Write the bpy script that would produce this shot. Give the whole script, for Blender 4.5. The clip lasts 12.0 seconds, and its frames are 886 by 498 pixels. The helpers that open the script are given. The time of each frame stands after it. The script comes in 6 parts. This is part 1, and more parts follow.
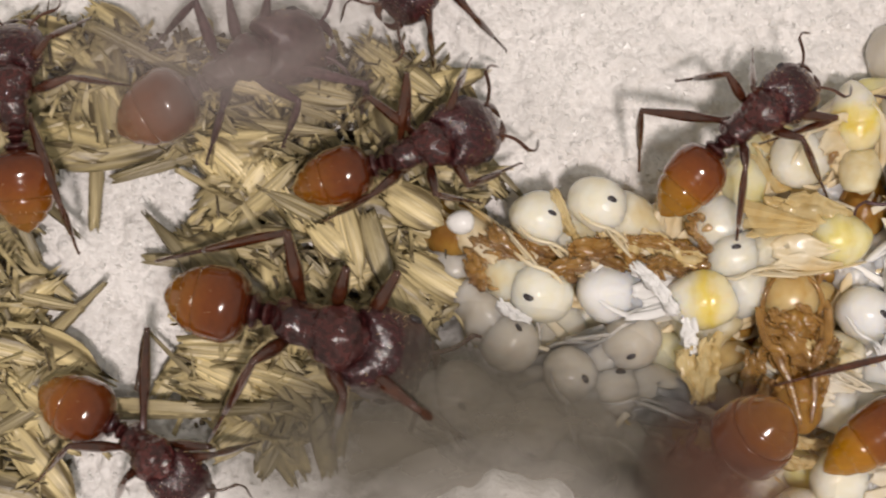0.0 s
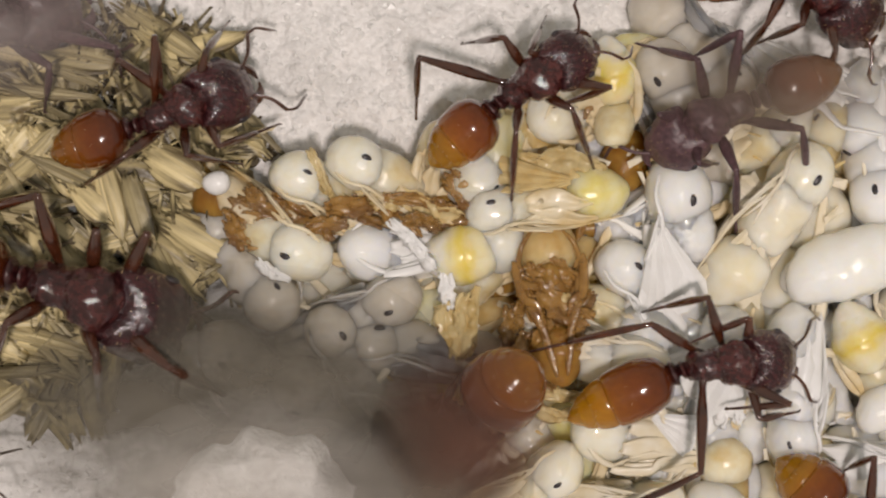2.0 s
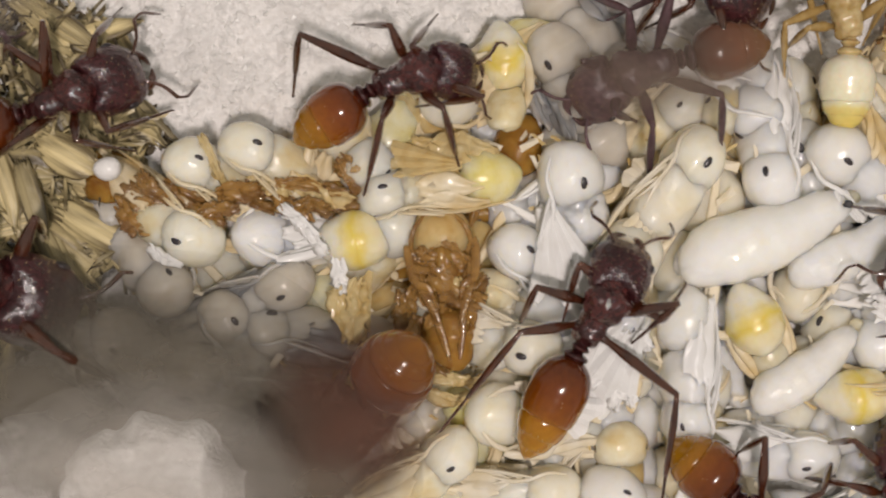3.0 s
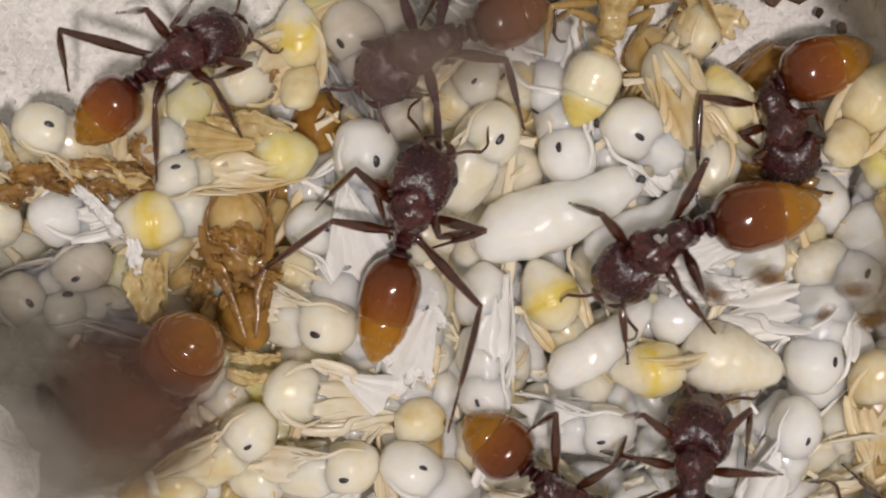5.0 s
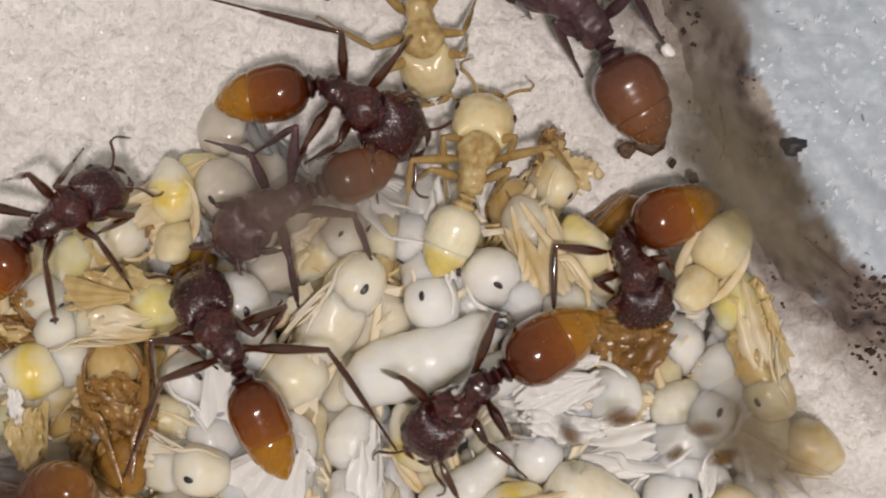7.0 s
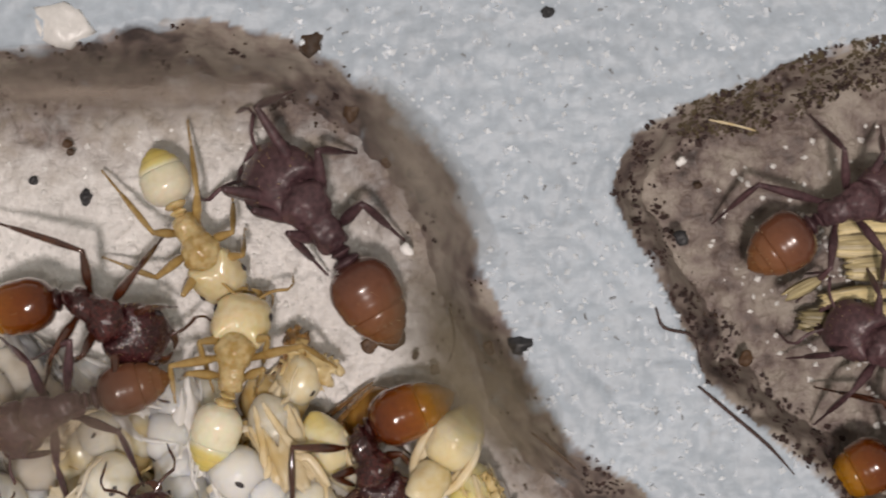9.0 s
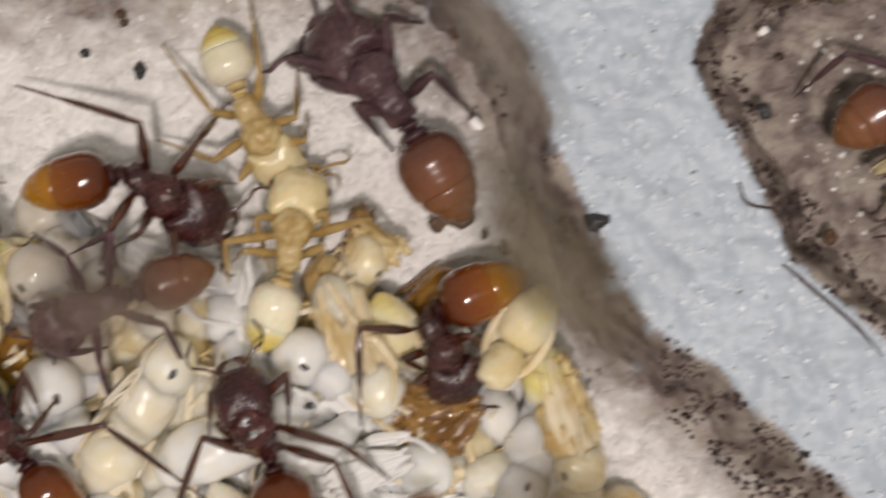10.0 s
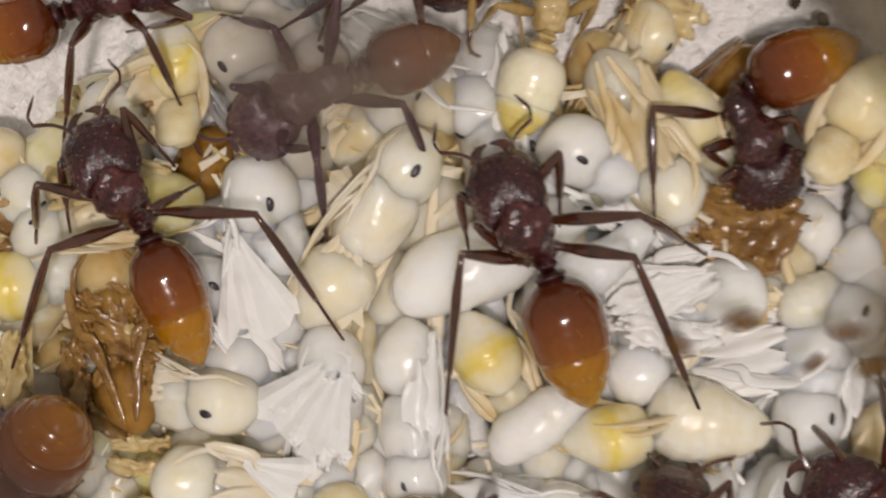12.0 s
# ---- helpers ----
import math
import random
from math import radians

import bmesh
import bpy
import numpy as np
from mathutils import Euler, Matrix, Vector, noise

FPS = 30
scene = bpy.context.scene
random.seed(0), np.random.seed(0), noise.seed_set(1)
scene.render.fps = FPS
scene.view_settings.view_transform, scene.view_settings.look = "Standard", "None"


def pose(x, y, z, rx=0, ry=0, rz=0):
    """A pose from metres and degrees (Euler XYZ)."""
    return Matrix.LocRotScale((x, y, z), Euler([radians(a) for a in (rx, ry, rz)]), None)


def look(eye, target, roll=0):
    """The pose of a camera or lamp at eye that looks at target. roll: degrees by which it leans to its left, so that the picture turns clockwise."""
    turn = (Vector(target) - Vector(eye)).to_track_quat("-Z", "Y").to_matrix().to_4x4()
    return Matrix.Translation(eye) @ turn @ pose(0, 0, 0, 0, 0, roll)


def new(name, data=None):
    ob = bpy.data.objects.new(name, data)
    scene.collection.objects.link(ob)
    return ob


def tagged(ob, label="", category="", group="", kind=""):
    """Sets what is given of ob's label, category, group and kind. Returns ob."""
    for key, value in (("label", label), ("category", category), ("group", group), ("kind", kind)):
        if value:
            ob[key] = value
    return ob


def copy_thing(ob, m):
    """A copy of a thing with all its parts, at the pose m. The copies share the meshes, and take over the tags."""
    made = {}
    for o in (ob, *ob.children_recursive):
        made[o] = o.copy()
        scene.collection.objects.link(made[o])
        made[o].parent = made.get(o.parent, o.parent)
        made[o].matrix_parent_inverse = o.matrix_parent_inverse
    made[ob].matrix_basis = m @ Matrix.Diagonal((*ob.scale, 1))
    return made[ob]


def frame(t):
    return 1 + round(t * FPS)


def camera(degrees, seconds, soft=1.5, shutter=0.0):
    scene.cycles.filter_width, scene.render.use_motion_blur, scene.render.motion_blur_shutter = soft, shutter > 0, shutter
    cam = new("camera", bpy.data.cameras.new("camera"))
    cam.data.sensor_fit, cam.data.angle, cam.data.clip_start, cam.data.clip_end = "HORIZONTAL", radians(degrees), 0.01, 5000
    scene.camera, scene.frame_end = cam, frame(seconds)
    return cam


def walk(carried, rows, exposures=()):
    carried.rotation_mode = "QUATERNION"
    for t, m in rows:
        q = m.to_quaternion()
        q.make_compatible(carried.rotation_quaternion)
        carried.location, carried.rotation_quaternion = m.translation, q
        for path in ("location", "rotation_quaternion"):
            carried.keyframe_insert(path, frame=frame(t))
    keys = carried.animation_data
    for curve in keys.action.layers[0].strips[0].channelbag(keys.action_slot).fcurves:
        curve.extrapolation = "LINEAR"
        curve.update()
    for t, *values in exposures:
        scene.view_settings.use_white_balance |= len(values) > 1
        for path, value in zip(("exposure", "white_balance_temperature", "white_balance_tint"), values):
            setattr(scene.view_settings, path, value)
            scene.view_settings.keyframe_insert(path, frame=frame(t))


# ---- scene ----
from mathutils import Quaternion

# An ant nest under a cover, seen from above. Lengths below are in millimetres; MM turns them into metres.
MM = 0.001
cam = camera(26.0, 12.0, soft=2.0, shutter=0.4)


def place(x, y, z, rx=0, ry=0, rz=0, size=1.0):
    return pose(x * MM, y * MM, z * MM, rx, ry, rz) @ Matrix.Diagonal((size, size, size, 1))


walk(cam, [
    (0.0, place(-8.344, -0.302, 59.113, 0.168, 0.190, 2.409)),
    (0.5, place(-6.615, -0.687, 59.040, 0.002, 0.102, 2.086)),
    (1.0, place(-4.649, -1.040, 59.177, 0.008, 0.235, 1.750)),
    (1.5, place(-2.425, -0.942, 59.476, -0.145, 0.484, 1.620)),
    (2.0, place(-1.016, -0.991, 59.619, -0.133, 0.349, 1.348)),
    (2.5, place(0.279, -1.568, 59.697, 0.325, 0.013, 1.162)),
    (3.0, place(1.756, -2.302, 59.609, 0.776, -0.100, 0.962)),
    (3.5, place(3.050, -1.531, 59.655, -0.209, -0.275, 0.754)),
    (3.7, place(3.496, -1.738, 59.683, -0.101, -0.636, 0.717)),
    (5.3, place(7.573, -0.406, 59.944, -1.599, -0.818, 0.285)),
    (5.5, place(7.718, -0.212, 60.213, -1.266, -1.029, 0.289)),
    (6.0, place(9.071, 0.896, 60.864, -0.530, -0.958, 0.116)),
    (6.5, place(9.484, 0.537, 61.586, 1.069, -1.258, -0.089)),
    (6.7, place(9.983, 0.006, 62.004, 2.159, -1.278, -0.371)),
    (8.3, place(13.335, 6.879, 63.755, 0.097, -0.299, -0.651)),
    (8.5, place(14.186, 7.733, 64.281, 0.141, -0.176, -0.897)),
    (9.0, place(20.140, 7.602, 65.905, 1.039, -0.359, -1.645)),
    (9.5, place(20.951, 7.515, 65.394, 0.528, -0.216, -1.830)),
    (10.0, place(18.120, 5.688, 63.134, -0.842, -0.064, -1.727)),
    (10.5, place(11.899, 3.376, 61.623, 0.311, 0.260, -0.618)),
    (11.0, place(12.576, 0.012, 55.822, -0.293, 1.860, -0.968)),
    (11.5, place(13.638, -1.543, 55.550, 0.249, 2.094, -2.187)),
    (12.0, place(11.326, -0.653, 50.618, -0.245, 1.362, -2.357)),
], exposures=[(0.0, 0.22), (0.6, 0.13), (1.2, 0.07), (2.0, 0.04), (3.5, 0.01), (5.5, -0.04), (9.5, -0.02), (10.0, 0.07), (10.5, 0.02), (11.0, -0.09), (12.0, -0.03)])

# ---- light ----
world = bpy.data.worlds.new("room")
scene.world = world
world.use_nodes = True
world.node_tree.nodes["Background"].inputs[0].default_value = (1.0, 0.92, 0.80, 1)
world.node_tree.nodes["Background"].inputs[1].default_value = 0.26


def lamp(name, eye, target, watts, across, colour):
    data = bpy.data.lights.new(name, "AREA")
    data.shape, data.size, data.energy, data.color = "DISK", across * MM, watts, colour
    ob = new(name, data)
    ob.matrix_world = look([v * MM for v in eye], [v * MM for v in target])
    return ob


lamp("desk_lamp", (20, -62, 330), (8, 2, 0), 0.63, 27, (1.0, 0.875, 0.825))
lamp("second_lamp", (62, -20, 330), (8, 2, 0), 0.12, 18, (1.0, 0.95, 0.9))


# ---- materials ----
def material(name, colour, second=None, rough=0.5, grain=900, mottle=220, bump=0.2, depth=0.05, sss=0.0, coat=0.0,
             glow=(1.0, 0.6, 0.4), spread=0.12, specular=0.5, reach=0.6, sharp=(0.35, 0.68), stretch=None, clear=0.0, sleek=False):
    """A surface of two colours mixed by fine grain and broad mottling, with fine relief. grain and mottle: per metre."""
    m = bpy.data.materials.new(name)
    m.use_nodes = True
    n, link = m.node_tree.nodes, m.node_tree.links.new
    b = n["Principled BSDF"]
    b.inputs["Roughness"].default_value = rough
    b.inputs["Specular IOR Level"].default_value = specular
    b.inputs["Coat Weight"].default_value = coat
    b.inputs["Alpha"].default_value = 1 - clear
    b.inputs["Coat Roughness"].default_value = 0.05
    if sss:
        b.inputs["Subsurface Weight"].default_value = sss
        b.inputs["Subsurface Radius"].default_value = glow
        b.inputs["Subsurface Scale"].default_value = reach * MM
    where = n.new("ShaderNodeTexCoord")
    fine, broad = n.new("ShaderNodeTexNoise"), n.new("ShaderNodeTexNoise")
    fine.inputs["Scale"].default_value, fine.inputs["Detail"].default_value = grain, 5
    broad.inputs["Scale"].default_value, broad.inputs["Detail"].default_value = mottle, 3
    spot = where.outputs["Object"]
    if stretch:
        scaled = n.new("ShaderNodeMapping")
        scaled.inputs["Scale"].default_value = stretch
        link(spot, scaled.inputs["Vector"])
        spot = scaled.outputs[0]
    link(spot, fine.inputs["Vector"])
    link(spot, broad.inputs["Vector"])
    both = n.new("ShaderNodeMix")
    both.inputs[0].default_value = 0.5
    link(fine.outputs["Fac"], both.inputs[2])
    link(broad.outputs["Fac"], both.inputs[3])
    ramp = n.new("ShaderNodeValToRGB")
    ramp.color_ramp.elements[0].position, ramp.color_ramp.elements[1].position = sharp
    ramp.color_ramp.elements[0].color = (*colour, 1)
    ramp.color_ramp.elements[1].color = (*(second or [c * 0.75 for c in colour]), 1)
    link(both.outputs[0], ramp.inputs[0])
    info, hsv = n.new("ShaderNodeObjectInfo"), n.new("ShaderNodeHueSaturation")
    span = n.new("ShaderNodeMapRange")
    span.inputs[3].default_value, span.inputs[4].default_value = 1 - spread, 1 + spread
    link(info.outputs["Random"], span.inputs[0])
    link(span.outputs[0], hsv.inputs["Value"])
    link(ramp.outputs[0], hsv.inputs["Color"])
    link(hsv.outputs[0], b.inputs["Base Color"])
    relief = n.new("ShaderNodeBump")
    relief.inputs["Strength"].default_value, relief.inputs["Distance"].default_value = bump, depth * MM
    link(fine.outputs["Fac"], relief.inputs["Height"])
    link(relief.outputs[0], b.inputs["Normal"])
    if not sleek:
        link(relief.outputs[0], b.inputs["Coat Normal"])
    return m


def along_body(m, stops, wobble=0.0):
    """Colours that change along the body (local x, millimetres), under the grain that the material has. wobble: how far the bounds stray."""
    n, link = m.node_tree.nodes, m.node_tree.links.new
    b = n["Principled BSDF"]
    where, split, span, ramp = n.new("ShaderNodeTexCoord"), n.new("ShaderNodeSeparateXYZ"), n.new("ShaderNodeMapRange"), n.new("ShaderNodeValToRGB")
    link(where.outputs["Object"], split.inputs[0])
    if wobble:
        cloud, stray = n.new("ShaderNodeTexNoise"), n.new("ShaderNodeMath")
        cloud.inputs["Scale"].default_value, cloud.inputs["Detail"].default_value = 1000, 4
        stray.operation, stray.inputs[1].default_value = "MULTIPLY_ADD", wobble * MM
        link(where.outputs["Object"], cloud.inputs["Vector"])
        link(cloud.outputs["Fac"], stray.inputs[0])
        link(split.outputs[0], stray.inputs[2])
        link(stray.outputs[0], span.inputs[0])
    else:
        link(split.outputs[0], span.inputs[0])
    low, high = stops[0][0], stops[-1][0]
    span.inputs[1].default_value, span.inputs[2].default_value = low * MM, high * MM
    for k, (x, c) in enumerate(stops):
        e = ramp.color_ramp.elements[k] if k < 2 else ramp.color_ramp.elements.new(1.0)
        e.position, e.color = (x - low) / (high - low), (*c, 1)
    link(span.outputs[0], ramp.inputs[0])
    mix = n.new("ShaderNodeMix")
    mix.data_type, mix.blend_type = "RGBA", "MULTIPLY"
    mix.inputs[0].default_value = 1.0
    link(b.inputs["Base Color"].links[0].from_socket, mix.inputs[6])
    link(ramp.outputs[0], mix.inputs[7])
    link(mix.outputs[2], b.inputs["Base Color"])
    return m


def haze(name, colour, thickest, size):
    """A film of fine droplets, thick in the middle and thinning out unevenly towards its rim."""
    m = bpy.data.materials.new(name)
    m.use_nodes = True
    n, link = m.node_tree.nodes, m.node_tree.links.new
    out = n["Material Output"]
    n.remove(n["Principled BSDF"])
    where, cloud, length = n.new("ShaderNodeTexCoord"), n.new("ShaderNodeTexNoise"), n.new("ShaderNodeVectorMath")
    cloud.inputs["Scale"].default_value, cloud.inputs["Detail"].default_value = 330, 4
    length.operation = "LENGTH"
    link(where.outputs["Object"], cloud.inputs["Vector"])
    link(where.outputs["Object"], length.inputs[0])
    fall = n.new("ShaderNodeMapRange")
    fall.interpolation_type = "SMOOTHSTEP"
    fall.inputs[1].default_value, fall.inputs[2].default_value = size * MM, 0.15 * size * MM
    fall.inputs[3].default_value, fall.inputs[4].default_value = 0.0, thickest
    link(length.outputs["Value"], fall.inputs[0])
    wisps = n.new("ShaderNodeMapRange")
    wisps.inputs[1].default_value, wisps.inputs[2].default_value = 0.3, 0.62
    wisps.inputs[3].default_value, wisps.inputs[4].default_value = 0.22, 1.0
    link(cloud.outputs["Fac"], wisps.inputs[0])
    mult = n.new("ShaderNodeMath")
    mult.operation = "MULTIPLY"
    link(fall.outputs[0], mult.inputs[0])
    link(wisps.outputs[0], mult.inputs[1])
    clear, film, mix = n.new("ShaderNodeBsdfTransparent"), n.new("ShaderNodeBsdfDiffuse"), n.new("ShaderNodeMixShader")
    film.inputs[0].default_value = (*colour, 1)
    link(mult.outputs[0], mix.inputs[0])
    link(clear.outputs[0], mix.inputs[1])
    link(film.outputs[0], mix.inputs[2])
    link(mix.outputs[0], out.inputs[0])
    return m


M_PLASTER = material("damp_white_plaster", (0.90, 0.885, 0.87), (0.70, 0.685, 0.665), 0.40, 5200, 420, 0.9, 0.14, spread=0, sharp=(0.38, 0.64))
M_WALL = material("pale_blue_grey_plaster", (0.47, 0.545, 0.625), (0.385, 0.445, 0.51), 0.46, 3000, 300, 0.45, 0.07, spread=0, sharp=(0.36, 0.64))
M_CHIP = material("bluish_white_chip", (0.70, 0.75, 0.80), (0.58, 0.63, 0.68), 0.4, 4000, 900, 0.4)


def dirtied_and_hazed(m):
    """Brown dirt crust, and painted haze and shade, where the mesh's own dirt value is high, broken up by grain."""
    n, link = m.node_tree.nodes, m.node_tree.links.new
    b = n["Principled BSDF"]
    clean = b.inputs["Base Color"].links[0].from_socket
    where, fine, value, add, edge, ramp, mix = (n.new("ShaderNode" + k) for k in ("TexCoord", "TexNoise", "Attribute", "Math", "MapRange", "ValToRGB", "Mix"))
    value.attribute_name = "dirt"
    fine.inputs["Scale"].default_value, fine.inputs["Detail"].default_value = 1500, 6
    link(where.outputs["Object"], fine.inputs["Vector"])
    add.operation = "ADD"
    link(value.outputs["Fac"], add.inputs[0])
    link(fine.outputs["Fac"], add.inputs[1])
    edge.inputs[1].default_value, edge.inputs[2].default_value = 0.62, 1.25
    edge.inputs[4].default_value = 0.96
    link(add.outputs[0], edge.inputs[0])
    patch, tones = n.new("ShaderNodeTexNoise"), n.new("ShaderNodeMix")
    patch.inputs["Scale"].default_value, patch.inputs["Detail"].default_value = 420, 4
    link(where.outputs["Object"], patch.inputs["Vector"])
    tones.inputs[0].default_value = 0.55
    link(fine.outputs["Fac"], tones.inputs[2])
    link(patch.outputs["Fac"], tones.inputs[3])
    for k, (at, tint) in enumerate(((0.36, (0.045, 0.028, 0.024)), (0.58, (0.34, 0.295, 0.25)), (0.46, (0.175, 0.13, 0.112)))):
        e = ramp.color_ramp.elements[k] if k < 2 else ramp.color_ramp.elements.new(0.46)
        e.position, e.color = at, (*tint, 1)
    link(tones.outputs[0], ramp.inputs[0])
    mix.data_type = "RGBA"
    link(edge.outputs[0], mix.inputs[0])
    link(clean, mix.inputs[6])
    link(ramp.outputs[0], mix.inputs[7])
    link(mix.outputs[2], b.inputs["Base Color"])
    return m


dirtied_and_hazed(M_WALL)
dirtied_and_hazed(M_PLASTER)
M_CRUMB = material("dark_brown_crumb", (0.055, 0.03, 0.016), (0.11, 0.06, 0.03), 0.6, 5000, 900, 0.6, spread=0.5)
M_CRUST = material("red_brown_crust", (0.022, 0.011, 0.010), (0.060, 0.032, 0.027), 0.7, 4000, 900, 0.7, spread=0.3)
M_LITTER = material("brown_litter", (0.050, 0.036, 0.018), (0.13, 0.10, 0.055), 0.7, 3000, 900, 0.6)
M_BLACK = material("black_grit", (0.015, 0.015, 0.017), (0.05, 0.05, 0.055), 0.5, 6000, 900, 0.6, spread=0.3)
M_FLAKE = material("white_flake", (0.90, 0.89, 0.87), (0.74, 0.735, 0.72), 0.34, 5000, 900, 0.4)
M_FLECK = material("bluish_white_fleck", (0.70, 0.76, 0.83), (0.56, 0.61, 0.67), 0.4, 4000, 900, 0.4)
M_PIT = material("grey_plaster_pit", (0.22, 0.235, 0.25), (0.30, 0.32, 0.34), 0.6, 4000, 900, 0.4)
M_CHITIN = material("dark_red_brown_chitin", (0.020, 0.0046, 0.0052), (0.090, 0.021, 0.019), 0.22, 7000, 1300, 0.8, 0.05, coat=0.8, sharp=(0.40, 0.62))
M_HEAD = material("blackish_red_chitin", (0.018, 0.0048, 0.0062), (0.062, 0.0155, 0.0175), 0.26, 8500, 1200, 0.9, 0.05, coat=0.5, sharp=(0.40, 0.62))
M_LEG = material("brown_leg_chitin", (0.030, 0.0075, 0.0034), (0.095, 0.026, 0.0085), 0.12, 3500, 900, 0.25, 0.010, coat=1.0, specular=1.0, sleek=True)
BELLY = ((-2.9, (0.42, 0.20, 0.008)), (-1.85, (0.36, 0.150, 0.005)), (-1.6, (0.25, 0.075, 0.004)), (-1.0, (0.185, 0.045, 0.003)), (0.0, (0.085, 0.016, 0.003)))
M_GASTER = along_body(material("amber_brown_gaster", (1.0, 1.0, 1.0), (0.72, 0.68, 0.66), 0.17, 5200, 420, 0.14, 0.012, coat=1.0, specular=0.4, sss=0.2, reach=0.5, glow=(1.0, 0.45, 0.12)), BELLY)
RED_BELLY = ((-2.9, (0.29, 0.115, 0.008)), (-2.0, (0.235, 0.078, 0.006)), (-1.2, (0.165, 0.040, 0.004)), (0.0, (0.070, 0.013, 0.004)))
M_RED_GASTER = along_body(material("red_brown_gaster", (1.0, 1.0, 1.0), (0.75, 0.70, 0.68), 0.17, 5200, 420, 0.14, 0.012, coat=1.0, specular=0.4, sss=0.2, reach=0.5, glow=(1.0, 0.45, 0.12)), RED_BELLY)
M_TIP = along_body(material("golden_amber_gaster_tip", (1.0, 1.0, 1.0), (0.75, 0.72, 0.70), 0.17, 5200, 420, 0.14, 0.012, coat=1.0, specular=0.4, sss=0.2, reach=0.5, glow=(1.0, 0.45, 0.12)), BELLY)
M_CALLOW = material("pale_honey_cuticle", (0.66, 0.52, 0.27), (0.44, 0.29, 0.09), 0.25, 3500, 900, 0.4, 0.04, sss=0.35, coat=0.5, sharp=(0.40, 0.60))
M_CALLOW_LEG = material("honey_brown_leg", (0.46, 0.32, 0.12), (0.28, 0.17, 0.05), 0.2, 3500, 900, 0.2, 0.02, coat=0.8)
M_CALLOW_PALE = material("milky_cuticle", (0.78, 0.69, 0.46), (0.70, 0.55, 0.26), 0.25, 3500, 450, 0.15, 0.02, sss=0.45, coat=0.4)
M_CALLOW_BELLY = along_body(material("milky_yellow_gaster", (1.0, 1.0, 1.0), (0.88, 0.86, 0.80), 0.22, 3500, 450, 0.15, 0.02, sss=0.4, coat=0.5), ((-2.9, (0.76, 0.64, 0.30)), (-2.3, (0.76, 0.61, 0.15)), (-1.75, (0.80, 0.67, 0.26)), (-1.5, (0.84, 0.79, 0.58)), (0.0, (0.84, 0.79, 0.64))), wobble=0.5)
M_EYE = material("black_eye", (0.018, 0.015, 0.018), (0.05, 0.042, 0.045), 0.4, 5000, 900, 0.1, coat=0.1)
# the veil of haze over some ants, put into paler purplish base colours
HAZED_BELLY = ((-2.9, (0.235, 0.105, 0.040)), (-1.4, (0.185, 0.070, 0.034)), (0.0, (0.105, 0.040, 0.028)))
M_HAZED = material("hazed_purple_brown_chitin", (0.050, 0.025, 0.030), (0.118, 0.062, 0.070), 0.42, 7000, 1100, 0.5, 0.05, coat=0.2, sharp=(0.40, 0.62))
M_HAZED_GASTER = along_body(material("hazed_red_brown_gaster", (1.0, 1.0, 1.0), (0.75, 0.72, 0.70), 0.25, 5200, 420, 0.14, 0.012, coat=0.5), HAZED_BELLY)
M_HAIR = material("golden_bristle", (0.55, 0.42, 0.22), (0.45, 0.32, 0.15), 0.3, 3000, 900, 0.1)
M_STRAW = material("olive_straw", (0.48, 0.405, 0.225), (0.115, 0.088, 0.042), 0.40, 4200, 1600, 0.8, 0.07, spread=0.45, stretch=(0.08, 1, 1), sharp=(0.36, 0.64))
M_HUSK = material("pale_yellow_husk", (0.58, 0.485, 0.255), (0.125, 0.096, 0.046), 0.40, 3600, 1500, 0.8, 0.07, spread=0.45, stretch=(0.10, 1, 1), sharp=(0.40, 0.60))
M_SHRED = material("white_shed_skin", (0.93, 0.935, 0.93), (0.86, 0.855, 0.83), 0.30, 2200, 600, 0.30, spread=0.04, clear=0.12, coat=0.15, specular=0.25)
M_IVORYSKIN = material("ivory_papery_skin", (0.90, 0.85, 0.73), (0.80, 0.70, 0.48), 0.30, 2200, 600, 0.35, spread=0.05, clear=0.2, coat=0.15, specular=0.25)
M_SHEATH = material("papery_cream_sheath", (0.90, 0.81, 0.60), (0.76, 0.58, 0.28), 0.30, 1900, 520, 0.35, spread=0.08, coat=0.2, specular=0.25, clear=0.3, sharp=(0.40, 0.68))
M_TANSKIN = material("tan_shed_skin", (0.84, 0.71, 0.40), (0.62, 0.41, 0.12), 0.18, 2200, 420, 0.6, spread=0.12, clear=0.36, coat=0.7, specular=0.4)
M_AMBERSKIN = material("amber_shed_skin", (0.46, 0.26, 0.07), (0.16, 0.065, 0.015), 0.20, 2600, 520, 0.8, 0.08, coat=0.8, clear=0.3)
SKIN = {}
# the grey tone paints haze over some pupae into their skin
for tone, a, b in (("white", (0.95, 0.93, 0.88), (0.90, 0.86, 0.76)), ("ivory", (0.92, 0.865, 0.74), (0.84, 0.74, 0.52)), ("cream", (0.87, 0.79, 0.60), (0.70, 0.52, 0.23)),
                   ("yellow", (0.86, 0.80, 0.56), (0.80, 0.66, 0.20)), ("tan", (0.70, 0.54, 0.28), (0.48, 0.29, 0.08)),
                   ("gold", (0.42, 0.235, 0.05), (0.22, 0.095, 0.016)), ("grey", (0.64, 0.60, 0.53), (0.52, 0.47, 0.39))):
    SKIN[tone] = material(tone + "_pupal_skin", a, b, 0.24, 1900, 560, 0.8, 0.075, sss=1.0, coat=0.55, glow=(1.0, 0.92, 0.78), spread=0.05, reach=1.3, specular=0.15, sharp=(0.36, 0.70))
EGG_SKIN = {}
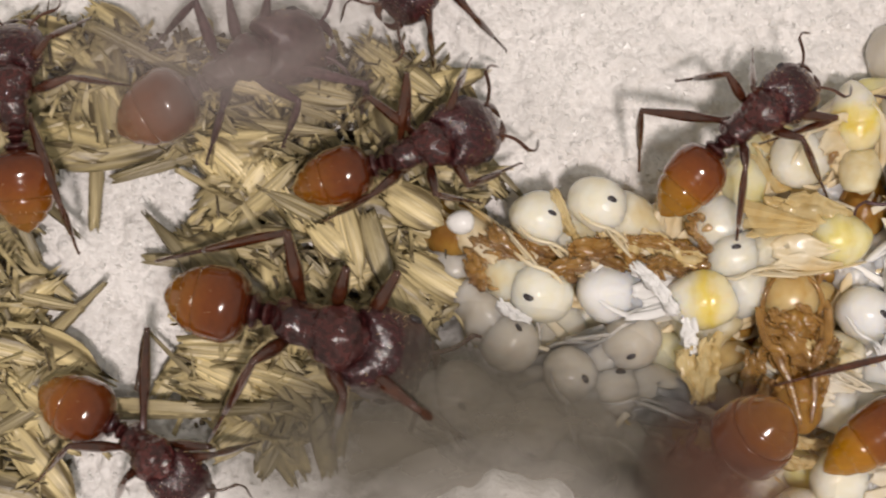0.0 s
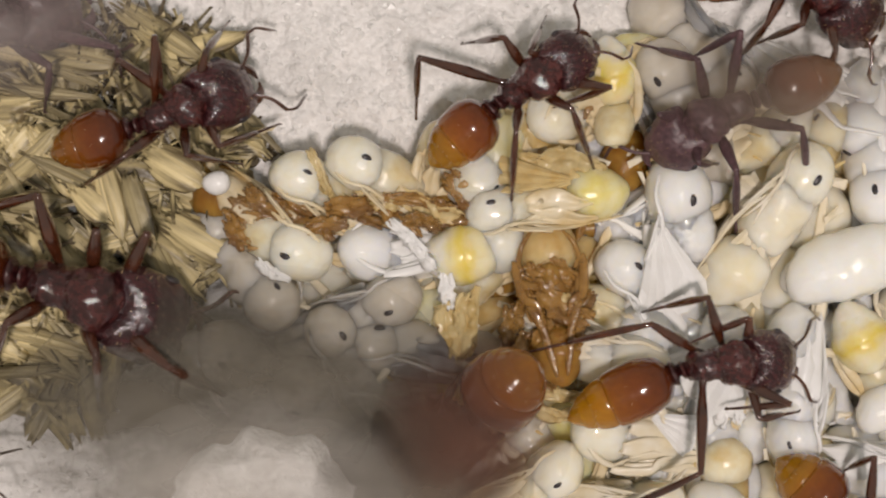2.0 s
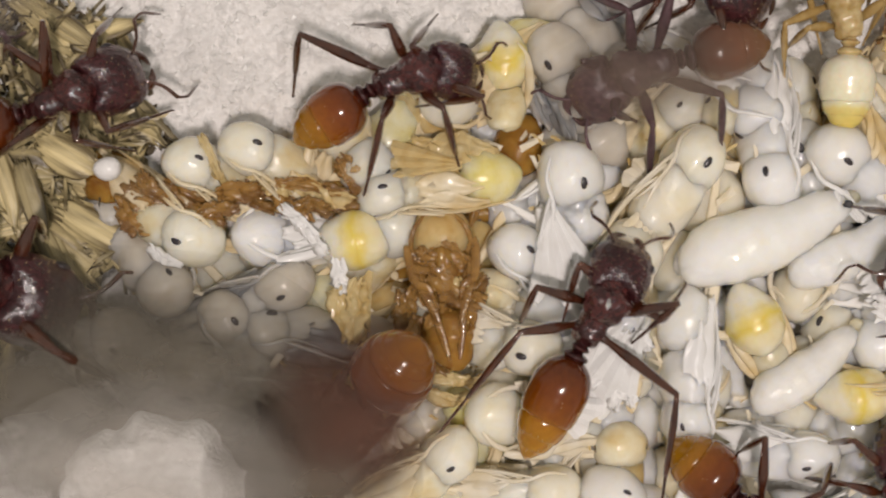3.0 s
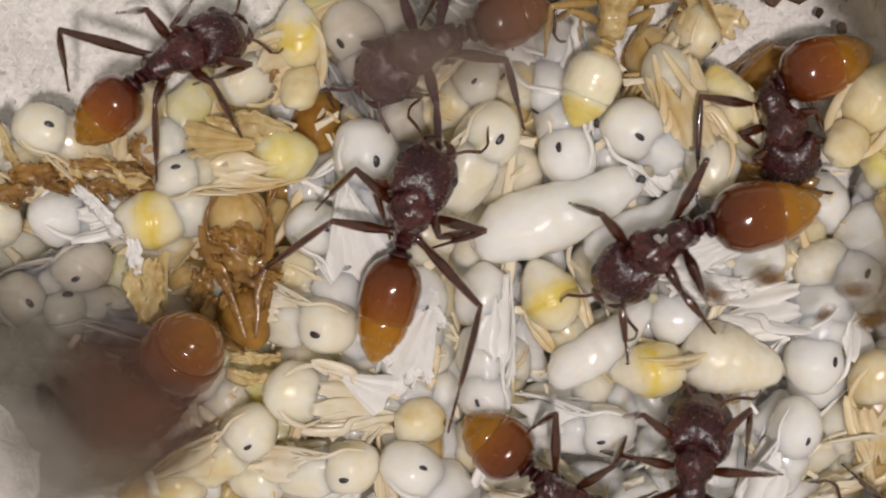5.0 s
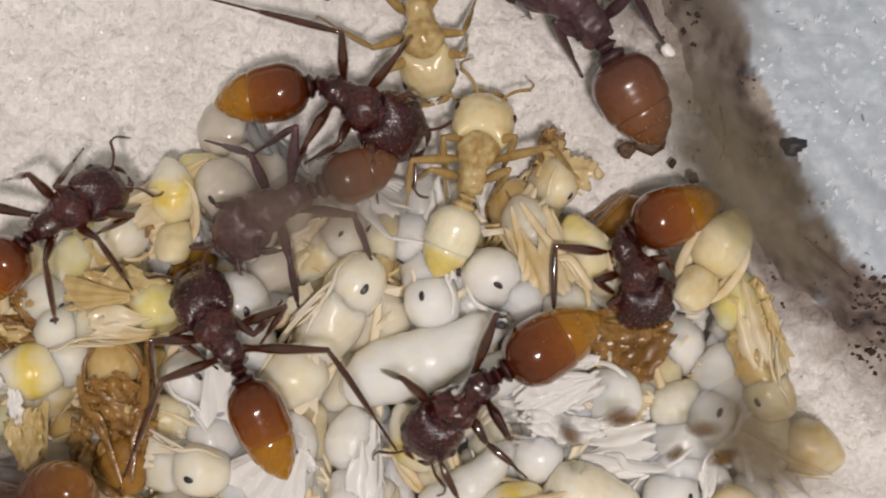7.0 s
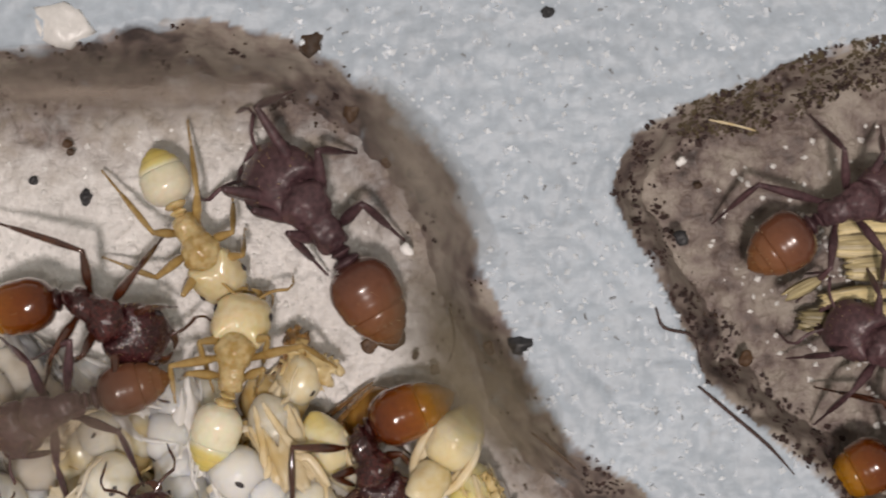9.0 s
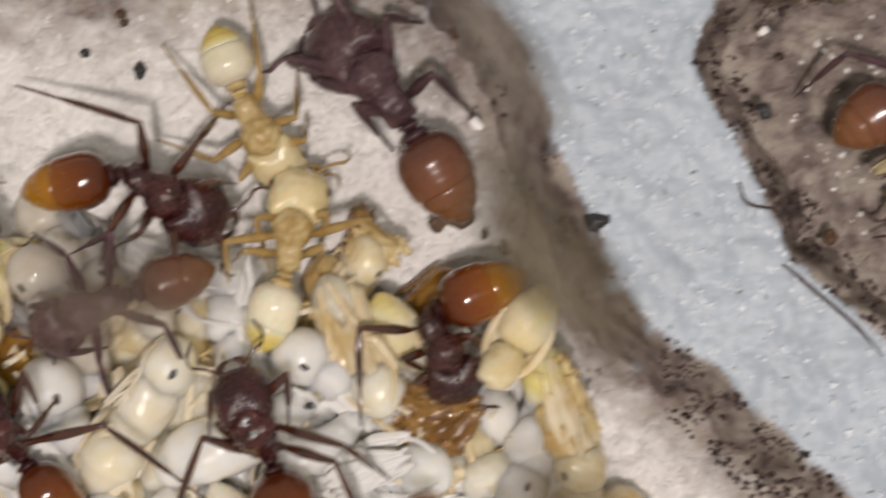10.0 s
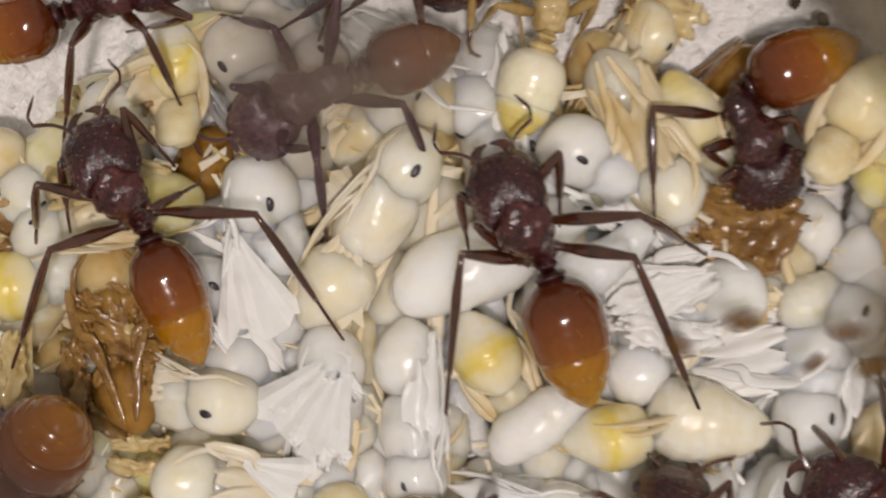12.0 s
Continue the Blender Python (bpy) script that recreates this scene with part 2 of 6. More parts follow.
for tone, stops in (("tipped", ((-1.2, (0.80, 0.68, 0.34)), (-0.6, (0.80, 0.66, 0.17)), (-0.1, (0.83, 0.72, 0.30)), (0.2, (0.84, 0.79, 0.58)), (1.2, (0.84, 0.80, 0.64)))),
                    ("banded", ((-1.2, (0.84, 0.79, 0.62)), (-0.5, (0.83, 0.75, 0.48)), (-0.1, (0.81, 0.67, 0.17)), (0.3, (0.84, 0.75, 0.42)), (0.6, (0.85, 0.83, 0.74)), (1.2, (0.85, 0.83, 0.76)))),
                    ("pale", ((-1.2, (0.80, 0.70, 0.44)), (0.0, (0.84, 0.78, 0.60)), (0.7, (0.84, 0.77, 0.48)), (1.2, (0.81, 0.69, 0.30))))):
    EGG_SKIN[tone] = along_body(material(tone + "_gaster_skin", (1.0, 1.0, 1.0), (0.90, 0.85, 0.70), 0.26, 2200, 620, 0.75, 0.07, sss=0.9, coat=0.5, glow=(1.0, 0.88, 0.6), spread=0.06, reach=0.6, specular=0.3),
                                [(x + 0.8, c) for x, c in stops], wobble=1.6)


# ---- building blocks ----
def thing(name, m, label, category, group=""):
    ob = new(name)
    ob.empty_display_size = MM
    ob.matrix_basis = m
    return tagged(ob, label, category, group)


def part(name, bm, mat, parent, label="", m=None, smooth=True):
    """Links a bmesh, in millimetres, as one mesh under a thing or a part."""
    data = bpy.data.meshes.new(name)
    bmesh.ops.scale(bm, vec=(MM, MM, MM), verts=bm.verts)
    bm.to_mesh(data)
    bm.free()
    if smooth:
        data.shade_smooth()
    return piece(name, data, mat, parent, label, m)


def piece(name, data, mat, parent, label="", m=None):
    ob = new(name, data)
    if not data.materials:
        data.materials.append(mat)
    ob.parent = parent
    if m is not None:
        ob.matrix_basis = m
    return tagged(ob, label)


def single(name, bm, mat, m, label, category, group="", kind="", smooth=True):
    ob = part(name, bm, mat, None, m=m, smooth=smooth)
    return tagged(ob, label, category, group, kind)


def curve_through(points, steps):
    """Points on a smooth curve through the given ones (each any tuple of numbers)."""
    p = [np.array(v, float) for v in points]
    p = [2 * p[0] - p[1], *p, 2 * p[-1] - p[-2]]
    made = []
    for i in range(1, len(p) - 2):
        for k in range(steps):
            t = k / steps
            made.append(0.5 * (2 * p[i] + (p[i + 1] - p[i - 1]) * t + (2 * p[i - 1] - 5 * p[i] + 4 * p[i + 1] - p[i + 2]) * t**2
                               + (3 * p[i] - p[i - 1] - 3 * p[i + 1] + p[i + 2]) * t**3))
    return made + [p[-2]]


def skinned(bm, rings, sides):
    """Faces between rings of points, closed at both ends."""
    rows = [[bm.verts.new(v) for v in ring] for ring in rings]
    for a, b in zip(rows, rows[1:]):
        for i in range(sides):
            bm.faces.new((a[i], a[(i + 1) % sides], b[(i + 1) % sides], b[i]))
    bm.faces.new(list(reversed(rows[0])))
    bm.faces.new(rows[-1])
    return bm


def loft(stations, steps=4, sides=18, lobes=None, bm=None):
    """A body along x: stations of (x, half width, half height, height of the middle)."""
    bm = bm or bmesh.new()
    rings = []
    for x, w, h, z in curve_through(stations, steps):
        w, h = max(w, 0.012), max(h, 0.012)
        ring = []
        for i in range(sides):
            a = math.tau * i / sides
            k = lobes(x, a) if lobes else 1.0
            ring.append((x, w * k * math.cos(a), z + h * k * math.sin(a)))
        rings.append(ring)
    return skinned(bm, rings, sides)


def tube(points, radii, sides=8, steps=3, flat=1.0, bm=None):
    """A tapered limb through points."""
    bm = bm or bmesh.new()
    line = curve_through([(*p, r) for p, r in zip(points, radii)], steps)
    rings, up = [], Vector((0.13, 0.21, 0.97))
    for i, v in enumerate(line):
        ahead = Vector(line[min(i + 1, len(line) - 1)][:3] - line[max(i - 1, 0)][:3]).normalized()
        side = ahead.cross(up).normalized()
        top = side.cross(ahead)
        r = max(float(v[3]), 0.008)
        rings.append([Vector(v[:3]) + r * (math.cos(math.tau * k / sides) * side + flat * math.sin(math.tau * k / sides) * top) for k in range(sides)])
    return skinned(bm, rings, sides)


def roughen(bm, amount, size, seed=0.0):
    bm.normal_update()
    shift = Vector((seed * 7.13, seed * 3.71, seed * 1.93))
    moves = [(v, v.normal * amount * noise.noise(v.co / size + shift)) for v in bm.verts]
    for v, d in moves:
        v.co += d
    return bm


def ball(rx, ry, rz, centre=(0, 0, 0), u=16, v=10):
    bm = bmesh.new()
    bmesh.ops.create_uvsphere(bm, u_segments=u, v_segments=v, radius=1)
    bmesh.ops.scale(bm, vec=(rx, ry, rz), verts=bm.verts)
    bmesh.ops.translate(bm, vec=centre, verts=bm.verts)
    return bm


# ---- the nest: floor, dividing wall, pillar and the box round them ----
NEST_RIM = [(2.5, 16.3), (6.2, 15.7), (9.0, 15.9), (10.5, 16.4), (12.7, 16.6), (15.5, 15.9), (17.3, 15.0), (18.8, 13.8), (19.9, 12.5), (20.9, 11.2), (21.6, 9.5), (21.8, 8.0), (22.5, 6.5), (23.2, 5.0), (23.5, 3.9), (24.6, 2.3), (26.4, 1.0), (31.0, -3.5), (33.0, -9.0), (34.0, -24.0), (-40.0, -24.0), (-40.0, 22.0)]
EAST_RIM = [(39.7, 15.7), (35.3, 15.4), (32.9, 14.9), (30.9, 14.0), (28.4, 13.2), (26.9, 12.3), (26.1, 10.4), (26.8, 9.1), (27.7, 7.4), (28.4, 5.9), (29.1, 4.1), (30.5, 2.9), (32.1, 1.4), (33.2, 0.2), (34.6, -1.3), (42.0, -9.0), (60.0, -12.0), (60.0, 15.0)]
PILLAR = (-6.25, -9.02)


def smooth01(t):
    t = min(max(t, 0.0), 1.0)
    return t * t * (3 - 2 * t)


def height_sheet(x0, x1, y0, y1, step, height, keep=None):
    """A sheet of squares over the plan, raised by height(x, y)."""
    nx, ny = round((x1 - x0) / step), round((y1 - y0) / step)
    xs, ys = [x0 + i * step for i in range(nx + 1)], [y0 + j * step for j in range(ny + 1)]
    zs = [[height(x, y) for x in xs] for y in ys]
    verts = [(x * MM, y * MM, zs[j][i] * MM) for j, y in enumerate(ys) for i, x in enumerate(xs)]
    w = nx + 1
    faces = [(j * w + i, j * w + i + 1, (j + 1) * w + i + 1, (j + 1) * w + i) for j in range(ny) for i in range(nx)
             if keep is None or max(zs[j][i], zs[j][i + 1], zs[j + 1][i], zs[j + 1][i + 1]) > keep]
    data = bpy.data.meshes.new("sheet")
    data.from_pydata(verts, [], faces)
    bm = bmesh.new()
    bm.from_mesh(data)
    bmesh.ops.delete(bm, geom=[v for v in bm.verts if not v.link_faces], context="VERTS")
    bm.to_mesh(data)
    bm.free()
    data.shade_smooth()
    return data


def grains(x, y, size):
    return noise.noise((x / size, y / size, 3.1))


def floor_height(x, y):
    return 0.22 * grains(x, y, 1.9) + 0.20 * grains(x, y, 0.7) + 0.22 * grains(x, y, 0.40)


floor = new("floor", height_sheet(-32, 46, -18, 26, 0.16, floor_height))
floor.data.name = "floor"
floor.data.materials.append(M_PLASTER)
tagged(floor, "rough granular off-white damp plaster floor of the nest", "floor", kind="structure")


def distance_to(line, x, y):
    return min(seg_distance(a, b, x, y) for a, b in zip(line, line[1:]))


def seg_distance(a, b, x, y):
    dx, dy = b[0] - a[0], b[1] - a[1]
    t = min(max(((x - a[0]) * dx + (y - a[1]) * dy) / (dx * dx + dy * dy), 0), 1)
    return math.hypot(x - a[0] - t * dx, y - a[1] - t * dy)


def inside(line, x, y):
    odd = False
    for a, b in zip(line, [*line[1:], line[0]]):
        if (a[1] > y) != (b[1] > y) and x < (b[0] - a[0]) * (y - a[1]) / (b[1] - a[1]) + a[0]:
            odd = not odd
    return odd


WALL_TOP = 3.0


def wall_depth(x, y):
    """How far a place lies inside a chamber, past the wall's rim (negative: on the wall), and that chamber's slope width."""
    wob = (0.30 * grains(x, y, 1.3) + 0.18 * grains(x, y, 0.5)) * (1.0 if x < 25 else 1.7)
    best, width = -9.0, 1.5
    for line, slope in ((NEST_RIM, 1.9), (EAST_RIM, 1.5)):
        if inside(line, x, y):
            d = distance_to([*line, line[0]], x, y)
            if d > best:
                best, width = d, slope
    return best + wob, width


def wall_height(x, y):
    d, width = wall_depth(x, y)
    k = smooth01(1 - d / width)
    return k * WALL_TOP - 0.25 * (1 - k) + (0.07 * grains(x, y, 0.8) + 0.05 * grains(x, y, 0.3)) * (0.5 + k)


wall = new("wall_divider", height_sheet(-4, 46, -12, 24, 0.15, wall_height, keep=-0.05))
wall.data.name = "wall_divider"
wall.data.materials.append(M_WALL)
dirt = wall.data.attributes.new("dirt", "FLOAT", "POINT")
for v, d in zip(wall.data.vertices, dirt.data):
    x, y, z = [c / MM for c in v.co]
    lump = 0.5 + 0.5 * grains(x, y, 1.4) + 0.45 * grains(x, y, 0.55)
    out = wall_depth(x, y)[0]
    # rim dirt; its wide outer band in the north also paints grey haze
    d.value = 1.0 * smooth01(1 + out / (3.2 if y > 9 and x < 25 else 1.1)) * lump + 1.2 * smooth01((2.95 - z) / 0.5) * ((0.25 + 0.75 * lump) * (1 - 0.4 * smooth01((2.2 - z) / 1.6)) if x < 25 else 1.0 + 0.5 * lump) * (1.45 if y > 11 else 1.0)
stain_and_haze = floor.data.attributes.new("dirt", "FLOAT", "POINT")
for v, d in zip(floor.data.vertices, stain_and_haze.data):
    x, y = v.co.x / MM, v.co.y / MM
    if x > -4 and y > -6:
        deep, width = wall_depth(x, y)
        lump = 0.5 + 0.5 * grains(x, y, 1.4)
        # east floor browned all over: the chamber's haze and shade painted in
        if inside(EAST_RIM, x, y):
            d.value = 0.72 + 0.45 * lump - 0.25 * smooth01((deep - 3.0) / 4.0)
        else:
            # brown stain along the rim, widened in the north to paint haze too
            d.value = 0.95 * smooth01(1 - (deep - 0.8 * width) / (4.5 if y > 8 else 2.6)) * (0.5 + 0.5 * lump)
tagged(wall, "pale blue-grey plaster wall with dirty brown crusted rims", "wall", kind="structure")


def pillar_height(x, y):
    d = math.hypot((x - PILLAR[0]) / 1.15, y - PILLAR[1]) + 0.55 * grains(x, y, 1.5) + 0.25 * grains(x, y, 0.6)
    return 5.6 * smooth01((4.0 - d) / 2.2) - 0.2 + 0.22 * grains(x, y, 0.5)


pillar = new("wall_pillar", height_sheet(PILLAR[0] - 6, PILLAR[0] + 6, PILLAR[1] - 6, PILLAR[1] + 6, 0.12, pillar_height, keep=-0.1))
pillar.data.name = "wall_pillar"
pillar.data.materials.append(M_PLASTER)
tagged(pillar, "lumpy white plaster pillar rising from the nest floor", "pillar", kind="structure")


def box(x0, x1, y0, y1, z0, z1):
    bm = bmesh.new()
    bmesh.ops.create_cube(bm, size=1)
    bmesh.ops.scale(bm, vec=(x1 - x0, y1 - y0, z1 - z0), verts=bm.verts)
    bmesh.ops.translate(bm, vec=((x0 + x1) / 2, (y0 + y1) / 2, (z0 + z1) / 2), verts=bm.verts)
    bmesh.ops.bevel(bm, geom=bm.edges[:], offset=0.3, segments=2, affect="EDGES")
    return bm


for name, b in (("wall_west", (-35, -32, -21, 29, -1, 5.4)), ("wall_east", (46, 49, -21, 29, -1, 5.4)),
                ("wall_south", (-32, 46, -21, -18, -1, 5.4)), ("wall_north", (-32, 46, 26, 29, -1, 5.4))):
    single(name, roughen(box(*b), 0.1, 1.0), M_PLASTER, place(0, 0, 0), "plain plaster outer wall of the nest", "wall", kind="structure")


# ---- straw, husks, crumbs ----
def husk_mesh(length, width, curl, ridges, seed):
    """A split straw or husk: a bowed, ridged shell with thickness, frayed at its ends."""
    rnd = random.Random(seed)
    bm, rows = bmesh.new(), []
    n, m = 12, 15
    for i in range(n + 1):
        t = i / n
        w = width * (0.35 + 0.65 * math.sin(math.pi * min(1, 0.15 + t * 0.8))) * (1 - 0.6 * smooth01((t - 0.7) / 0.3))
        row = []
        for j in range(m + 1):
            s = 2 * j / m - 1
            fray = rnd.uniform(-0.12, 0.12) * width if i in (0, n) else 0
            x = (t - 0.5) * length + fray * 2
            z = (0.45 if width < 1.1 else 0.22) * width * (1 - s * s) + (0.085 if width < 1.1 else 0.035) * width * math.cos(s * math.pi * ridges) + curl * length * (0.25 - (t - 0.5) ** 2)
            row.append(bm.verts.new((x, 0.5 * w * s, z)))
        rows.append(row)
    for a, b in zip(rows, rows[1:]):
        for j in range(m):
            bm.faces.new((a[j], b[j], b[j + 1], a[j + 1]))
    bmesh.ops.solidify(bm, geom=bm.faces[:], thickness=0.07)
    roughen(bm, 0.03, 0.3, seed)
    return bm


HUSKS = {}


def husk(x, y, z, turn, length, width, tilt=0, roll=0, straw=False):
    kind = (round(length * 2), round(width * 4), straw)
    name = "straw" if straw else "seed_husk"
    label = "thin olive-yellow split straw in the chaff heap" if straw else "ridged pale yellow-green seed husk in the chaff heap"
    m = place(x, y, z, roll, tilt, turn)
    if kind not in HUSKS:
        seed = 3 + len(HUSKS)
        HUSKS[kind] = single(name, husk_mesh(kind[0] / 2, kind[1] / 4, 0.06 + 0.05 * (seed % 3), 5 + seed % 3, seed), M_STRAW if straw else M_HUSK, m,
                             label, "straw" if straw else "husk", "chaff heap")
        return HUSKS[kind]
    return copy_thing(HUSKS[kind], m)


def crumb(x, y, z, size, mat, label, seed, flat=0.6, long=1.3):
    bm = ball(size * long, size, size * flat, u=12, v=8)
    roughen(bm, size * 0.55, size * 0.8, seed)
    return single("crumb", bm, mat, place(x, y, z, 0, 0, seed * 67), label, "crumb", "crumbs on the nest floor")


def grit(name, count, spot, mat, label, low, high, seed):
    """Countless small angular grains, joined."""
    rnd = random.Random(seed)
    verts, faces = [], []
    while count:
        found = spot(rnd)
        if found is None:
            continue
        count -= 1
        x, y, z = found
        r = rnd.uniform(low, high)
        spin = Euler([rnd.uniform(0, 6.28) for _ in range(3)]).to_matrix()
        at = len(verts)
        for c in ((1, 0, 0), (-1, 0, 0), (0, 1, 0), (0, -1, 0), (0, 0, 1), (0, 0, -1)):
            v = spin @ (Vector(c) * r * rnd.uniform(0.6, 1.3))
            verts.append(((x + v.x) * MM, (y + v.y) * MM, (z + v.z * 0.7) * MM))
        for a, b, c in ((0, 2, 4), (2, 1, 4), (1, 3, 4), (3, 0, 4), (2, 0, 5), (1, 2, 5), (3, 1, 5), (0, 3, 5)):
            faces.append((at + a, at + b, at + c))
    data = bpy.data.meshes.new(name)
    data.from_pydata(verts, [], faces)
    data.materials.append(mat)
    return tagged(new(name, data), label, "grit", kind="stuff")


# ---- brood ----
BROOD = {}


def blade_mesh(k, length, seed, side):
    """One of the flat, pleated, papery sheaths in which a pupa's legs lie, pressed along its flank."""
    rnd = random.Random(seed + 17 * k)
    a = math.radians((-66, -36, -4)[k] + rnd.uniform(-9, 9))
    start, end = 0.85 - 0.3 * k + rnd.uniform(-0.2, 0.2), 0.5 - length * (0.72, 0.95, 0.78)[k] * rnd.uniform(0.85, 1.1)
    wide, lean = rnd.uniform(0.34, 0.46), rnd.uniform(-0.35, 0.1)
    bm, rows, n = bmesh.new(), [], 16
    for i in range(n + 1):
        t = i / n
        x = start + (end - start) * t
        w = wide * min(1.0, 0.35 + 2.6 * t) * (1 - 0.85 * smooth01((t - 0.45) / 0.55)) + 0.02
        c = a + lean * t + 0.10 * noise.noise((x * 1.3, seed, k))
        row = []
        for q in range(13):
            u = q / 6 - 1
            ang = c + u * w / 0.8
            r = 0.80 + 0.05 * k % 0.08 + 0.06 * t + 0.040 * math.cos(u * 4.2 + seed + 0.8 * t) - 0.07 * u * u + 0.05 * noise.noise((x * 1.8, u * 1.2, seed + k))
            row.append(bm.verts.new((x + 0.06 * u * u, side * r * math.cos(ang), r * math.sin(ang))))
        rows.append(row)
    for p, q in zip(rows, rows[1:]):
        for c in range(12):
            bm.faces.new((p[c], q[c], q[c + 1], p[c + 1]))
    bmesh.ops.recalc_face_normals(bm, faces=bm.faces[:])
    bmesh.ops.solidify(bm, geom=bm.faces[:], thickness=0.05)
    return roughen(bm, 0.03, 0.35, seed + k)


def pupa(x, y, z, turn, tone, size=1.0, roll=90, tilt=0, gaster="", plain=False):
    """A naked ant pupa, head towards local +x, legs folded on its belly (local -z). roll turns it about its length."""
    m = place(x, y, z, 0, tilt, turn, size) @ pose(0, 0, 0, roll)
    make = round(abs(x * 3 + y * 5)) % 3
    label, key = PUPA_LABEL[tone], (tone, gaster, make, plain)
    if key in BROOD:
        return tagged(copy_thing(BROOD[key], m), label)
    skin, back, limb = SKIN[tone], SKIN[gaster or tone], LIMB_SKIN[tone]
    face = SKIN[{"cream": "ivory", "yellow": "ivory", "tan": "cream", "gold": "tan"}.get(tone, tone)]
    p = thing("pupa", m, label, "ant pupa", "brood pile")
    BROOD[key] = p
    seed = 10 * len(BROOD)
    wide = 1.0 + 0.06 * make
    head = part("head", roughen(loft([(0.42, 0.05, 0.05, 0), (0.52, 0.46, 0.44, 0), (0.80, 0.70 * wide, 0.66, 0.02), (1.25, 0.81 * wide, 0.76, 0.03), (1.66, 0.76 * wide, 0.70, 0.02), (2.00, 0.54, 0.50, -0.02), (2.16, 0.28, 0.26, -0.05), (2.2, 0.02, 0.02, -0.08)],
                                 sides=28, steps=5), 0.06, 0.7, seed), face, p)
    for s in (1, -1):
        part("eye", ball(0.155, 0.05, 0.108, (1.38, s * 0.745 * wide, 0.26), 12, 8), M_EYE, head, "black eye spot")
        part("antenna", tube([(1.95, s * 0.28, -0.42), (1.5, s * 0.70, -0.56), (0.9, s * 0.84, -0.42), (0.2, s * 0.72, -0.5), (-0.3, s * 0.5, -0.66)], [0.05, 0.075, 0.075, 0.06, 0.03], 8, 4, 0.7), limb, head)
    part("thorax", roughen(loft([(-0.78, 0.05, 0.05, 0), (-0.6, 0.64, 0.58, 0.02), (-0.1, 0.76, 0.70, 0.04), (0.42, 0.82, 0.74, 0.06), (0.84, 0.74, 0.68, 0.02), (1.1, 0.55, 0.5, 0), (1.2, 0.05, 0.05, 0)], sides=24, steps=5), 0.13, 0.55, seed + 1), skin, p)
    part("gaster", roughen(loft([(-2.5, 0.02, 0.02, -0.1), (-2.4, 0.25, 0.24, -0.1), (-2.0, 0.66, 0.62, -0.06), (-1.5, 0.86, 0.80, -0.02), (-1.0, 0.80, 0.74, 0.0), (-0.62, 0.42, 0.4, 0), (-0.5, 0.05, 0.05, 0)],
                               sides=24, steps=6, lobes=lambda gx, a: 1 + 0.018 * math.sin(gx * 11)), 0.06, 0.7, seed + 2), back, p)
    for s in (1, -1):
        for k in range(0 if plain else 3):
            part("leg_sheath", blade_mesh(k, 2.3 + 0.3 * make, seed + 3 + s, s), limb, p)
        for k, (kx, fx) in enumerate(((1.05, -0.4), (0.75, -1.2), (0.4, -2.0))):
            w = 0.60 - 0.17 * k
            part("leg", tube([(0.3 - 0.3 * k, s * 0.55, -0.35), (kx, s * (0.92 - 0.1 * k), -0.50), (0.1 - 0.25 * k, s * (w + 0.22), -0.76), (fx + 0.3, s * w * 0.85, -0.86 + 0.03 * k), (fx - 0.15, s * w * 0.55, -0.78)],
                             [0.10, 0.12, 0.14, 0.10, 0.04], 8, 4, 0.34), limb, p)
    return p


LIMB_SKIN = {"white": M_SHRED, "ivory": M_IVORYSKIN, "cream": M_SHEATH, "yellow": M_SHEATH, "tan": M_SHEATH, "gold": M_AMBERSKIN, "grey": SKIN["grey"]}
PUPA_LABEL = {"white": "milky white ant pupa with black eye spots", "ivory": "ivory ant pupa with papery folded legs and black eyes", "cream": "cream ant pupa with folded legs and black eyes",
              "yellow": "pale yellow ant pupa with a yolk-coloured patch", "tan": "tan ant pupa with folded legs close to hatching",
              "gold": "golden-brown ripe ant pupa with wrinkled folded legs", "grey": "translucent ant pupa with haze put into its grey colour"}


def larva(x, y, z, turn, size=1.0, bend=0.25, tone="white", stout=1.0):
    key = ("larva", round(bend, 2), tone, stout)
    m = place(x, y, z, 0, 0, turn, size)
    if key in BROOD:
        return copy_thing(BROOD[key], m)
    p = thing("larva", m, "smooth glossy white legless ant larva with faint rings", "ant larva", "brood pile")
    BROOD[key] = p
    line = [(-2.6, 0.06), (-2.45, 0.5), (-1.9, 0.86), (-1.0, 0.98), (0.0, 0.92), (1.0, 0.74), (1.8, 0.55), (2.3, 0.36), (2.62, 0.08)]
    body = tube([(u, bend * (u * u - 3) * 0.35, 0) for u, r in line], [r * stout for u, r in line], 40, 9)
    bm = body
    for v in bm.verts:
        v.co.z *= 0.92
        ring = 1 + 0.014 * math.sin(v.co.x * 9)
        v.co.y, v.co.z = v.co.y * ring, v.co.z * ring
    part("body", roughen(roughen(bm, 0.10, 0.9, 4), 0.018, 0.2, 7), SKIN[tone], p)
    head = part("head", roughen(ball(0.3, 0.27, 0.25, (2.62, bend * 1.35, -0.02)), 0.03, 0.2), SKIN["cream"], p, "small cream head")
    for s in (1, -1):
        part("jaw", tube([(2.8, bend * 1.35 + s * 0.1, 0), (2.95, bend * 1.35 + s * 0.05, -0.02)], [0.04, 0.015], 6), SKIN["gold"], head)
    return p


